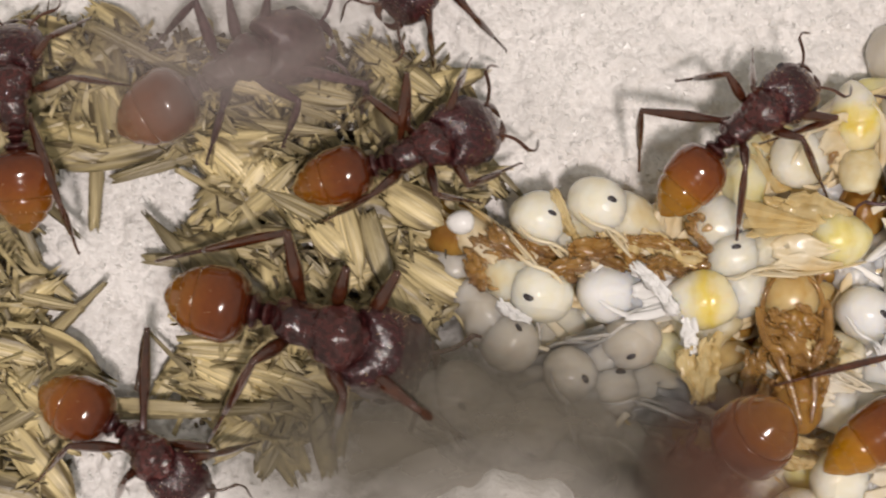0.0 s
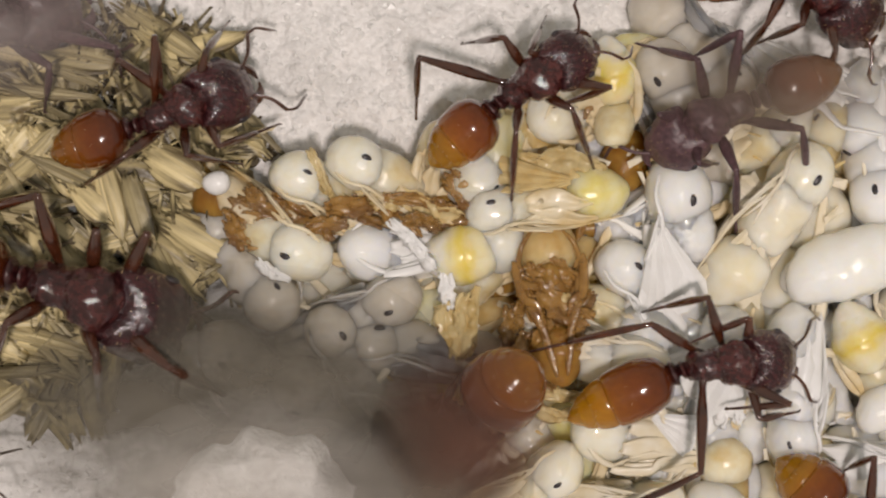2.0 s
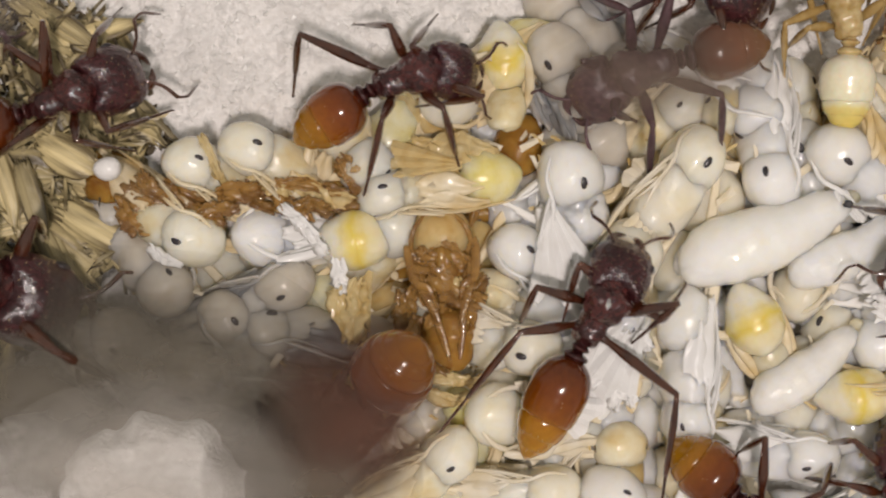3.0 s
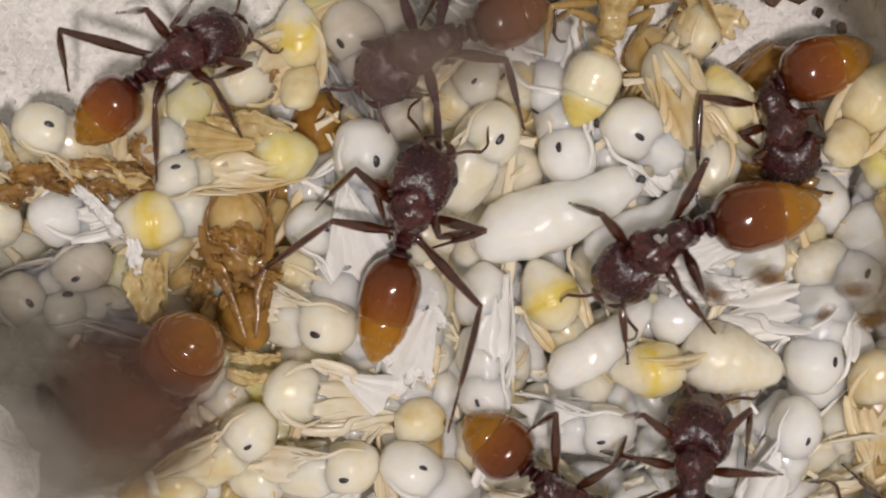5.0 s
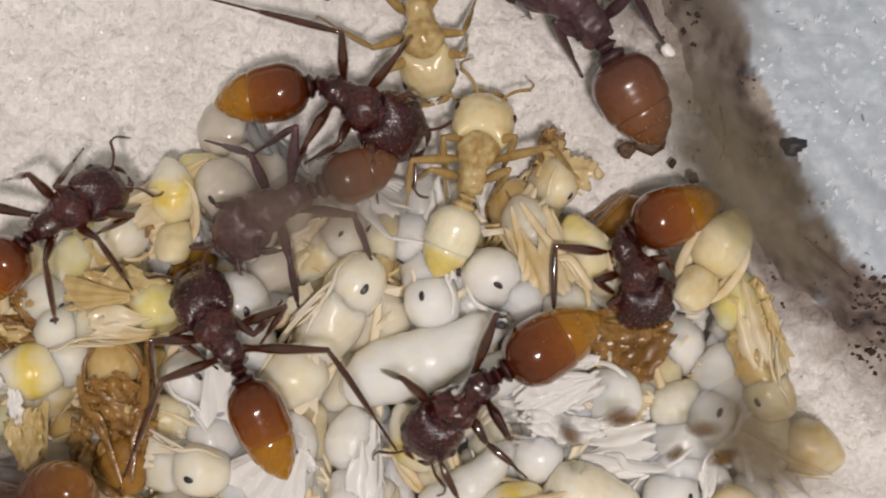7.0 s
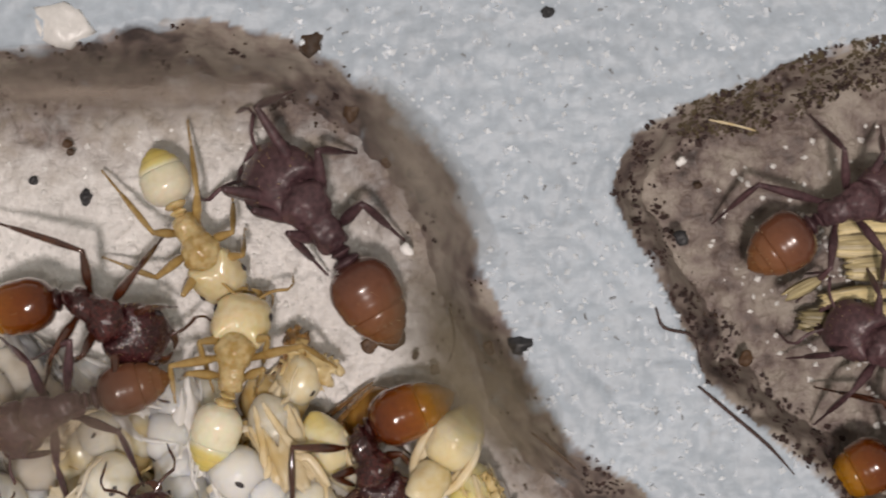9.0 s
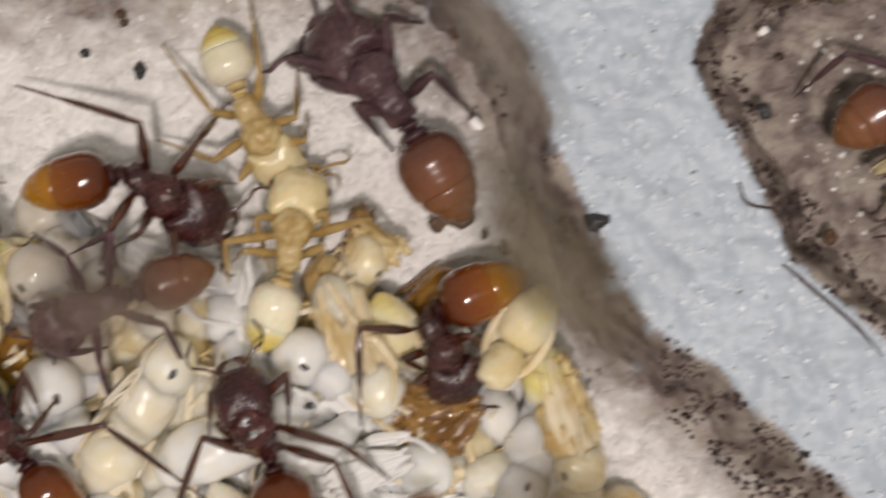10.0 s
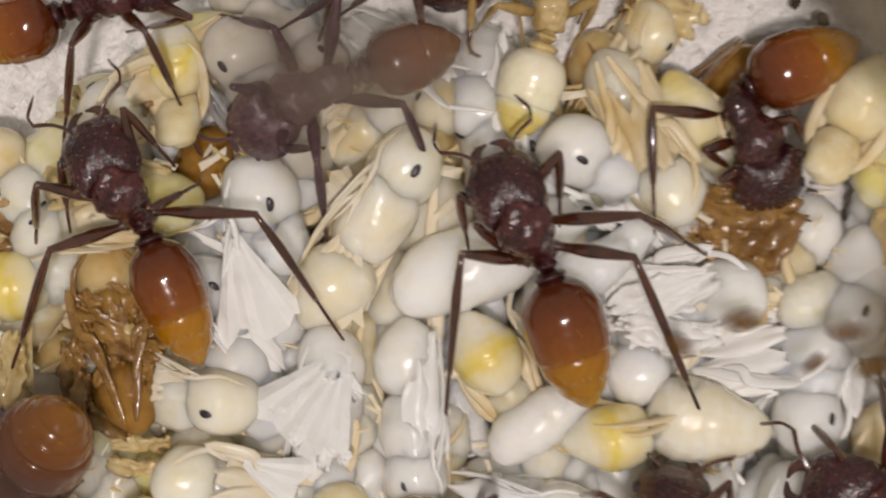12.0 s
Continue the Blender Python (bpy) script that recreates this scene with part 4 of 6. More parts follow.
shred(-6.54, -0.21, 2.4, -12, 1.54, 0.8, M_AMBERSKIN, "wrinkled amber shed skin on the brood", 24)
shred(-6.84, -0.65, 2.6, -23, 1.28, 0.7, M_AMBERSKIN, "wrinkled amber shed skin on the brood", 25)
shred(-5.78, 0.13, 2.5, -13, 1.39, 0.7, M_AMBERSKIN, "wrinkled amber shed skin on the brood", 26)
shred(-1.93, 0.10, 2.3, -16, 1.77, 0.8, M_AMBERSKIN, "wrinkled amber shed skin on the brood", 27)
shred(-3.33, 0.33, 2.6, -29, 1.35, 0.6, M_TANSKIN, "tan papery shred of shed skin", 28)
shred(-1.57, -0.15, 2.5, -10, 1.72, 0.6, M_TANSKIN, "tan papery shred of shed skin", 29)
shred(1.83, -1.88, 2.9, -5, 1.68, 0.9, M_AMBERSKIN, "wrinkled amber shed skin on the brood", 30)
shred(1.76, -3.30, 2.8, -50, 1.31, 0.9, M_AMBERSKIN, "wrinkled amber shed skin on the brood", 31)
shred(2.50, -3.12, 2.9, -63, 1.50, 0.6, M_TANSKIN, "tan papery shred of shed skin", 32)
shred(0.83, -3.65, 2.6, -78, 1.72, 0.7, M_AMBERSKIN, "wrinkled amber shed skin on the brood", 33)
shred(-1.01, -3.58, 2.8, -65, 1.64, 0.6, M_TANSKIN, "tan papery shred of shed skin", 34)
shred(0.31, -0.25, 2.2, -13, 1.61, 0.9, M_AMBERSKIN, "wrinkled amber shed skin on the brood", 35)
shred(1.80, -2.44, 2.6, -24, 1.54, 1.0, M_AMBERSKIN, "wrinkled amber shed skin on the brood", 36)
shred(1.75, -3.30, 2.5, -56, 1.43, 0.7, M_AMBERSKIN, "wrinkled amber shed skin on the brood", 37)
shred(-4.56, -0.10, 2.2, -6, 1.53, 0.6, M_AMBERSKIN, "wrinkled amber shed skin on the brood", 38)
shred(-3.12, 0.17, 2.3, -13, 1.39, 0.5, M_AMBERSKIN, "wrinkled amber shed skin on the brood", 39)
shred(1.58, 2.74, 1.8, -28, 2.14, 1.3, M_TANSKIN, "tan papery shred of shed skin", 40)
shred(2.53, 3.08, 2.0, 10, 2.07, 0.8, M_TANSKIN, "tan papery shred of shed skin", 41)
shred(21.65, 0.06, 2.8, -58, 2.25, 0.5, M_TANSKIN, "tan papery shred of shed skin", 42)
shred(21.65, 0.14, 2.8, -132, 1.83, 0.4, M_TANSKIN, "tan papery shred of shed skin", 43)
shred(22.14, 0.33, 3.0, -68, 2.23, 0.3, M_TANSKIN, "tan papery shred of shed skin", 44)
shred(-7.51, -0.77, 2.7, -46, 0.95, 0.6, M_AMBERSKIN, "wrinkled amber shed skin on the brood", 45)
shred(-6.73, 0.10, 2.9, -40, 1.28, 0.5, M_AMBERSKIN, "wrinkled amber shed skin on the brood", 46)
shred(-6.52, -0.77, 2.6, 23, 1.48, 0.7, M_AMBERSKIN, "wrinkled amber shed skin on the brood", 47)
shred(-5.76, -0.66, 2.7, -4, 1.41, 0.7, M_AMBERSKIN, "wrinkled amber shed skin on the brood", 48)
shred(-5.22, -0.79, 2.8, 0, 1.25, 0.5, M_AMBERSKIN, "wrinkled amber shed skin on the brood", 49)
shred(-4.87, -0.54, 3.0, 18, 1.28, 0.5, M_AMBERSKIN, "wrinkled amber shed skin on the brood", 50)
shred(-4.19, 0.07, 2.9, 16, 1.26, 0.6, M_AMBERSKIN, "wrinkled amber shed skin on the brood", 51)
shred(-3.81, -0.11, 2.6, -33, 1.47, 0.4, M_AMBERSKIN, "wrinkled amber shed skin on the brood", 52)
shred(-3.52, 0.13, 2.6, -12, 1.23, 0.5, M_AMBERSKIN, "wrinkled amber shed skin on the brood", 53)
shred(-2.63, -0.41, 2.7, -42, 1.34, 0.5, M_AMBERSKIN, "wrinkled amber shed skin on the brood", 54)
shred(-2.38, 0.28, 2.7, -10, 1.53, 0.4, M_AMBERSKIN, "wrinkled amber shed skin on the brood", 55)
shred(-1.99, -0.36, 2.9, -5, 1.07, 0.5, M_AMBERSKIN, "wrinkled amber shed skin on the brood", 56)
shred(-1.44, -0.08, 2.5, 3, 1.53, 0.8, M_AMBERSKIN, "wrinkled amber shed skin on the brood", 57)
shred(-0.71, 0.55, 2.5, -34, 1.58, 0.7, M_AMBERSKIN, "wrinkled amber shed skin on the brood", 58)
shred(1.60, -1.90, 2.9, 134, 1.11, 0.55, M_AMBERSKIN, "wrinkled amber shed skin on the brood", 60)
shred(2.40, -2.10, 2.8, 59, 1.02, 0.38, M_AMBERSKIN, "wrinkled amber shed skin on the brood", 61)
shred(1.90, -2.90, 2.9, 136, 0.97, 0.35, M_AMBERSKIN, "wrinkled amber shed skin on the brood", 62)
shred(1.20, -2.60, 2.7, 57, 1.19, 0.44, M_AMBERSKIN, "wrinkled amber shed skin on the brood", 63)
shred(2.70, -2.80, 2.8, 50, 1.29, 0.46, M_AMBERSKIN, "wrinkled amber shed skin on the brood", 64)
shred(1.50, -3.60, 2.8, 46, 0.83, 0.39, M_AMBERSKIN, "wrinkled amber shed skin on the brood", 65)
shred(2.60, -3.70, 3.0, 55, 0.82, 0.47, M_AMBERSKIN, "wrinkled amber shed skin on the brood", 66)
shred(2.00, -4.30, 2.8, 140, 0.86, 0.48, M_AMBERSKIN, "wrinkled amber shed skin on the brood", 67)
shred(1.00, -4.20, 3.0, 81, 1.29, 0.47, M_AMBERSKIN, "wrinkled amber shed skin on the brood", 68)
fan(7.86, -3.08, 3.1, -126, 3.04, 62, 5, M_SHRED, "pleated white fan of papery pupal skin", 1, 4)
fan(4.87, 0.06, 2.9, -75, 3.03, 48, 4, M_SHRED, "pleated white fan of papery pupal skin", 2, 4)
fan(17.06, -1.57, 2.7, -162, 3.00, 46, 5, M_SHRED, "pleated white fan of papery pupal skin", 3, 4)
fan(4.81, -5.89, 2.7, -25, 1.84, 50, 4, M_SHRED, "pleated white fan of papery pupal skin", 4, 4)
fan(2.57, 1.00, 2.9, -175, 2.35, 44, 4, M_TANSKIN, "pleated cream fan of papery pupal skin", 6, 4)
fan(8.46, 0.11, 2.7, 140, 1.55, 50, 3, M_IVORYSKIN, "pleated cream fan of papery pupal skin", 7, 4)
fan(8.19, 0.27, 2.8, -114, 3.04, 44, 4, M_IVORYSKIN, "pleated cream fan of papery pupal skin", 8, 4)
fan(-0.23, -2.05, 2.6, -109, 1.96, 34, 3, M_TANSKIN, "pleated cream fan of papery pupal skin", 9, 4)
fan(21.30, 1.26, 2.8, -73, 3.04, 40, 4, M_TANSKIN, "pleated cream fan of papery pupal skin", 10, 4)
shred(17.55, -0.45, 2.1, 12, 3.2, 1.7, M_AMBERSKIN, "broad brown amber skin folded beside the ant", 71, 0.15)
shred(17.10, 0.05, 1.9, -30, 2.0, 1.2, M_AMBERSKIN, "broad brown amber skin folded beside the ant", 72, 0.2)
shred(2.30, 3.20, 2.2, 15, 2.4, 1.3, M_AMBERSKIN, "broad brown amber skin folded on the brood", 73, 0.2)
shred(-6.70, -0.30, 2.6, -25, 2.2, 1.1, M_AMBERSKIN, "broad brown amber skin folded on the brood", 74, 0.2)

# deeper layer that fills the pile
PILE = [(-5, 1.2), (-6.5, -2), (-5, -5), (-3.5, -11), (22, -12), (23.5, -4), (21, 0), (18, 2.0), (14, 3.6), (9, 3.2), (5, 3.0), (2, 1.8)]
fill = random.Random(11)
for i in range(18):
    for j in range(9):
        x, y = -6.0 + 1.9 * i + fill.uniform(-0.4, 0.4), -11.0 + 1.9 * j + fill.uniform(-0.4, 0.4)
        if inside(PILE, x, y) and not (x < -2 and y > 0.4):
            pale = x > 4.5 and y < 0.5
            lift = 0.35 if pale else 0.0
            if fill.random() < (0.4 if pale else 0.2):
                larva(x, y, 0.7 + lift, fill.uniform(0, 360), fill.uniform(0.7, 0.85), 0.3)
            else:
                # tan and gold past x 9 paint the amber shade between the upper pupae
                tone = fill.choice(("white", "white", "ivory", "ivory", "cream") if pale else ("tan", "tan", "gold", "gold", "cream") if y > 0.5 and x > 9 else ("ivory", "cream", "cream", "tan", "yellow") if y > 0.5 else ("ivory", "cream", "tan", "tan", "gold", "gold", "yellow"))
                pupa(x, y, fill.uniform(0.45, 0.8) + lift, fill.uniform(0, 360), tone, 1.05, fill.choice((60, 100, 120, 200, 250)), plain=True)

# ---- chaff heap ----
HEAP = [(-26.7, 5.6), (-22.2, 5.8), (-21.2, 6.5), (-18.8, 6.3), (-15.4, 6.1), (-11.6, 6.1), (-9.2, 5.8), (-7.9, 4.4), (-6.6, 1.8), (-7.8, 0.6), (-7.2, -2.1), (-8.5, -2.2), (-10.7, -3.6), (-10.8, -5.0), (-12.8, -6.5), (-16.1, -5.9), (-16.7, -3.9), (-15.3, -3.1), (-16.2, -1.8), (-17.6, -1.2), (-20.2, -1.1), (-20.2, -2.7), (-19.3, -3.7), (-19.9, -8.5), (-26.1, -8.7)]
HOLE = [(-21.0, 1.4), (-19.7, 2.3), (-16.1, 2.5), (-15.2, 1.5), (-15.5, 0.3), (-16.3, -1.1), (-16.9, -3.9), (-16.1, -5.9), (-17.9, -8.4), (-19.1, -8.4), (-19.6, -4.0), (-21.2, -1.7)]
chaff = random.Random(5)
count = 0
while count < 330:
    x, y = chaff.uniform(-27, -5), chaff.uniform(-10, 9)
    if not inside(HEAP, x, y) or inside(HOLE, x, y) or y > 5.0:
        continue
    count += 1
    along = chaff.choice((-20, -35, 20, 60, 110, 140)) + chaff.uniform(-25, 25)
    if count % 2:
        husk(x, y, chaff.uniform(0.2, 1.7), along, chaff.choice((3.0, 4.0, 5.0, 6.0)), chaff.choice((0.25, 0.5, 0.5)), chaff.uniform(-10, 10), chaff.uniform(-50, 50), True)
    else:
        husk(x, y, chaff.uniform(0.2, 1.6), along, chaff.choice((2.0, 2.5, 3.5)), chaff.choice((0.75, 1.0, 1.75)), chaff.uniform(-12, 12), chaff.uniform(-40, 40))
husk(-14.32, -4.91, 1.0, -13, 4.4, 1.25)
husk(-13.55, -4.25, 1.3, -12, 4.2, 1.0)
husk(-13.53, -6.00, 0.8, -7, 2.1, 1.0)
husk(-20.56, 5.61, 1.2, -11, 2.3, 1.5)
husk(-18.68, 6.07, 0.8, -33, 2.1, 1.25)
husk(-9.84, 5.00, 1.5, -32, 3.3, 1.0)
husk(-18.29, 2.54, 1.2, 13, 3.8, 1.25)
husk(-8.31, -1.21, 1.9, -29, 2.9, 1.25)
husk(-11.31, 0.02, 2.0, -73, 2.6, 1.0)
husk(-10.45, -0.37, 2.1, -72, 2.4, 0.75)
husk(-9.33, 1.02, 2.0, -29, 2.0, 1.25)
husk(-11.80, -0.09, 2.1, -43, 1.4, 1.0)
husk(-21.30, -3.92, 1.0, -64, 2.6, 1.5)
husk(-20.20, -7.24, 1.5, -47, 3.1, 1.25)
husk(-12.36, 4.38, 1.6, -10, 2.4, 1.0)
husk(-10.51, 4.63, 1.5, 35, 1.6, 1.25)
husk(-14.29, 1.92, 1.6, 54, 1.1, 1.5)
husk(-13.62, 0.00, 1.6, 2, 1.9, 0.75)
husk(35.29, 8.49, 0.6, 0, 3.1, 1.0)
husk(35.72, 7.75, 0.7, 2, 2.9, 1.0)
husk(33.84, 5.86, 0.7, -8, 2.7, 1.0)
husk(34.59, 6.74, 0.9, 6, 2.7, 0.75)
husk(35.97, 6.12, 0.6, 5, 3.1, 1.0)
husk(35.24, 9.12, 0.5, 3, 2.5, 0.75)
husk(32.56, 7.14, 2.2, 25, 1.5, 0.5)

# ---- dirt ----
def on_rim(rnd):
    x, y = rnd.uniform(4, 42), rnd.uniform(-6, 20)
    d, width = wall_depth(x, y)
    if not 0.0 < d < width * 1.25 or rnd.random() > 0.06 + 0.94 * (grains(x, y, 0.8) > 0.22):
        return None
    return x, y, max(wall_height(x, y), floor_height(x, y)) + 0.02


grit("rim_dirt", 500, on_rim, M_CRUMB, "dark brown dirt grains caught along the chamber rims", 0.02, 0.09, 3)


def in_clumps(rnd):
    x, y = rnd.uniform(-2, 42), rnd.uniform(-6, 20)
    d, width = wall_depth(x, y)
    if not -0.2 < d < width * 1.1 or grains(x, y, 0.9) < (0.36 if x < 25 else -0.12) or (x < 25 and y < 9):
        return None
    return x, y, max(wall_height(x, y), floor_height(x, y))


grit("rim_crust", 1500, in_clumps, M_CRUST, "clumped dark red-brown crust on the chamber rims", 0.04, 0.16, 12)


def on_east_edge(rnd):
    x, y = rnd.uniform(28.5, 39), rnd.uniform(12.4, 17)
    d = wall_depth(x, y)[0]
    return (x, y, max(wall_height(x, y), floor_height(x, y))) if -0.5 < d < 1.6 and grains(x, y, 0.8) > -0.25 else None


grit("east_crust", 1300, on_east_edge, M_LITTER, "thick dark brown crust on the rim of the next chamber", 0.03, 0.12, 13)


def on_floor(rnd):
    x, y = rnd.uniform(-26, 40), rnd.uniform(-11, 18)
    if (x > -6 and y > -2) or x > 15:
        deep, width = wall_depth(x, y)
        if deep < width + 1.0 or (deep < width + 4.0 and rnd.random() < 0.8):
            return None
    return x, y, floor_height(x, y) + 0.01


def in_heap(rnd):
    x, y = rnd.uniform(-27, -5), rnd.uniform(-10, 9)
    return (x, y, floor_height(x, y) + 0.05) if inside(HEAP, x, y) and not inside(HOLE, x, y) else None


def slivers(name, count, spot, mat, label, low, high, slim, seed):
    """Countless small flat slivers lying every way, joined."""
    rnd = random.Random(seed)
    verts, faces = [], []
    while count:
        found = spot(rnd)
        if found is None:
            continue
        count -= 1
        x, y, z = found
        length, spin = rnd.uniform(low, high), Euler((rnd.uniform(-0.5, 0.5), rnd.uniform(-0.4, 0.4), rnd.uniform(0, 6.28))).to_matrix()
        w, at = length * slim * rnd.uniform(0.6, 1.4), len(verts)
        for c in ((-0.5, -0.3, 0), (-0.42, 0.5, 0), (0.5, 0.1, 0), (0.34, -0.5, 0), (0, 0, 0.35), (0, 0, -0.2)):
            v = spin @ Vector((c[0] * length, c[1] * w, c[2] * w))
            verts.append(((x + v.x) * MM, (y + v.y) * MM, (z + v.z) * MM))
        for q in range(4):
            faces.append((at + (q + 1) % 4, at + q, at + 4))
            faces.append((at + q, at + (q + 1) % 4, at + 5))
    data = bpy.data.meshes.new(name)
    data.from_pydata(verts, [], faces)
    data.materials.append(mat)
    return tagged(new(name, data), label, "litter", kind="stuff")


def over_heap(rnd):
    found = in_heap(rnd)
    return found and (found[0], found[1], rnd.uniform(0.8, 2.2))


slivers("chaff_fragments", 1500, over_heap, M_HUSK, "small broken straw slivers scattered over the chaff heap", 0.3, 1.3, 0.16, 31)
slivers("chaff_dust", 600, over_heap, M_LITTER, "dark splinters and dust caught in the chaff heap", 0.2, 1.0, 0.14, 32)


def over_brood(rnd):
    x, y = rnd.uniform(-6, 23), rnd.uniform(-11, 4)
    return (x, y, rnd.uniform(1.4, 2.5)) if inside(PILE, x, y) else None


slivers("skin_scraps", 260, over_brood, M_IVORYSKIN, "tiny papery scraps of shed skin between the pupae", 0.3, 0.9, 0.35, 33)
slivers("amber_scraps", 120, over_brood, M_TANSKIN, "tiny tan scraps of shed skin between the pupae", 0.2, 0.6, 0.3, 34)
# dark grains added below the chaff so that its gaps look deeply shaded
grit("litter", 5000, in_heap, M_LITTER, "dark brown grains standing in for shade under the chaff", 0.08, 0.22, 8)
grit("plaster_grains", 13000, on_floor, M_FLAKE, "white plaster grains strewn over the nest floor", 0.05, 0.16, 4)


def on_wall(rnd):
    x, y = rnd.uniform(14, 44), rnd.uniform(-6, 24)
    return (x, y, wall_height(x, y) + 0.01) if wall_depth(x, y)[0] < -0.3 else None


grit("wall_specks", 700, on_wall, M_CHIP, "white specks on the plaster wall", 0.04, 0.15, 6)
grit("wall_chips", 420, on_wall, M_CHIP, "white angular chips in the plaster wall", 0.05, 0.17, 16)
slivers("wall_flecks", 700, on_wall, M_FLECK, "white flecks and scratches in the plaster wall", 0.10, 0.38, 0.6, 35)
slivers("wall_pits", 160, on_wall, M_PIT, "small grey pits in the plaster wall", 0.08, 0.3, 0.4, 36)
crumb(6.65, 11.52, 0.15, 0.14, M_BLACK, "black grit crumb lying on the plaster", 0)
crumb(8.42, 10.89, 0.2, 0.22, M_BLACK, "black grit crumb lying on the plaster", 1)
crumb(18.73, 11.74, 0.8, 0.16, M_CRUMB, "dark brown crumb of nest waste", 2)
crumb(19.78, 11.36, 1.6, 0.3, M_BLACK, "black grit crumb lying on the plaster", 3)
crumb(19.95, 10.59, 1.6, 0.24, M_BLACK, "black grit crumb lying on the plaster", 4)
crumb(18.70, 5.85, 1.2, 0.42, M_CRUMB, "dark brown crumb of nest waste", 5)
crumb(18.03, 5.58, 1.1, 0.25, M_CRUMB, "dark brown crumb of nest waste", 6)
crumb(21.98, 5.45, 2.6, 0.2, M_CRUMB, "dark brown crumb of nest waste", 7)
crumb(22.99, 5.53, 3.0, 0.3, M_BLACK, "black grit crumb lying on the plaster", 8)
crumb(19.54, 5.17, 0.6, 0.12, M_CRUMB, "dark brown crumb of nest waste", 9)
crumb(20.20, 4.68, 0.8, 0.15, M_CRUMB, "dark brown crumb of nest waste", 10)
crumb(24.24, 16.40, 3.1, 0.18, M_BLACK, "black grit crumb lying on the plaster", 11)
crumb(17.60, 13.52, 1.5, 0.3, M_CRUMB, "dark brown crumb of nest waste", 12)
crumb(7.88, 12.73, 0.4, 0.15, M_CRUMB, "dark brown crumb of nest waste", 13)
crumb(7.97, 12.44, 0.4, 0.12, M_CRUMB, "dark brown crumb of nest waste", 14)
crumb(28.54, 8.92, 1.8, 0.22, M_BLACK, "black grit crumb lying on the plaster", 15)
crumb(29.34, 10.71, 0.5, 0.12, M_CRUMB, "dark brown crumb of nest waste", 16)
crumb(30.72, 4.77, 1.0, 0.25, M_CRUMB, "dark brown crumb of nest waste", 17)
crumb(19.36, 8.76, 1.2, 0.2, M_FLAKE, "small white plaster flake", 18)
crumb(28.70, 11.47, 1.2, 0.16, M_FLAKE, "small white plaster flake", 19)
crumb(13.81, 0.01, 2.9, 0.12, M_BLACK, "black grit crumb lying on the plaster", 22)
crumb(12.55, -2.17, 1.5, 0.2, M_CRUMB, "dark brown crumb of nest waste", 23)
def fibre(points, thick, mat, label):
    """A thin stiff fibre lying on the plaster; the points are in millimetres."""
    x, y, z = points[0]
    line = [(a - x, b - y, c - z) for a, b, c in points]
    return single("fibre", roughen(tube(line, [thick * 0.7, *[thick] * (len(line) - 2), thick * 0.4], 7, 4), thick * 0.4, 0.3), mat, place(x, y, z), label, "fibre")


fibre([(28.79, 4.0, 3.12), (29.94, 2.97, 3.12), (31.04, 1.97, 3.12), (31.84, 1.02, 3.12)], 0.06, M_CRUST, "dark cracked fibre along the edge of the plaster wall")
fibre([(27.48, 6.61, 3.1), (27.73, 5.95, 3.1), (28.65, 5.63, 3.1), (28.88, 4.62, 3.1)], 0.05, M_CRUST, "dark cracked fibre along the edge of the plaster wall")
fibre([(29.49, 12.76, 2.6), (30.34, 12.56, 2.6), (31.02, 12.35, 2.6)], 0.05, M_SHEATH, "pale thin hair on the dirty rim")
fibre([(20.72, 6.8, 2.9), (20.87, 5.77, 2.9), (20.67, 5.03, 2.9)], 0.05, M_CRUMB, "brown thin fibre on the rim")
fibre([(23.27, 2.66, 3.15), (24.09, 1.99, 3.15), (24.72, 1.39, 3.15)], 0.05, M_CRUMB, "brown thin fibre on the rim")
crumb(8.21, 16.42, 3.0, 0.75, M_FLAKE, "smooth white dab of plaster on the wall", 24, 0.2)
crumb(16.43, 15.63, 3.0, 0.42, M_CRUMB, "grey-brown clot of dirt on the wall", 25, 0.3)
single("lump", roughen(ball(0.42, 0.36, 0.36), 0.05, 0.4, 3), M_FLAKE, place(-8.04, 0.65, 3.3,  0, 0, 20), "smooth bright white lump lying on the brood", "lump")

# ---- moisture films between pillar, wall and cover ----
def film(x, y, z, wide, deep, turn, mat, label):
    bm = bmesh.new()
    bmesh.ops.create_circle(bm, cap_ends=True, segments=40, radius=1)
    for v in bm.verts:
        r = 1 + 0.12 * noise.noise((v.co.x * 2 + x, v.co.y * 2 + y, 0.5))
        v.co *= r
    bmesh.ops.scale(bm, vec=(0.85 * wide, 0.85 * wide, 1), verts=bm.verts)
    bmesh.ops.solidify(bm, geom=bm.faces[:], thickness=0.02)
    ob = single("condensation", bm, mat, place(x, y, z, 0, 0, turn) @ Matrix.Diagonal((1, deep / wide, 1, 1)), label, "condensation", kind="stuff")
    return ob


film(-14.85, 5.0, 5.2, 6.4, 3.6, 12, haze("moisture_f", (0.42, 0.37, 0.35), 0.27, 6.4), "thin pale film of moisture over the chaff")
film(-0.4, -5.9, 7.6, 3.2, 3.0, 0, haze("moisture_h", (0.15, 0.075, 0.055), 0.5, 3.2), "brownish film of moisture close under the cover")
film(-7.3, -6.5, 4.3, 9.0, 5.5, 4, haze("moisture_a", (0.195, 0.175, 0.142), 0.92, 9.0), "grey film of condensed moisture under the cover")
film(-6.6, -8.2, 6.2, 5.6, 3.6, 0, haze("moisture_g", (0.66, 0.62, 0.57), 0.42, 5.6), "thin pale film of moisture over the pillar")
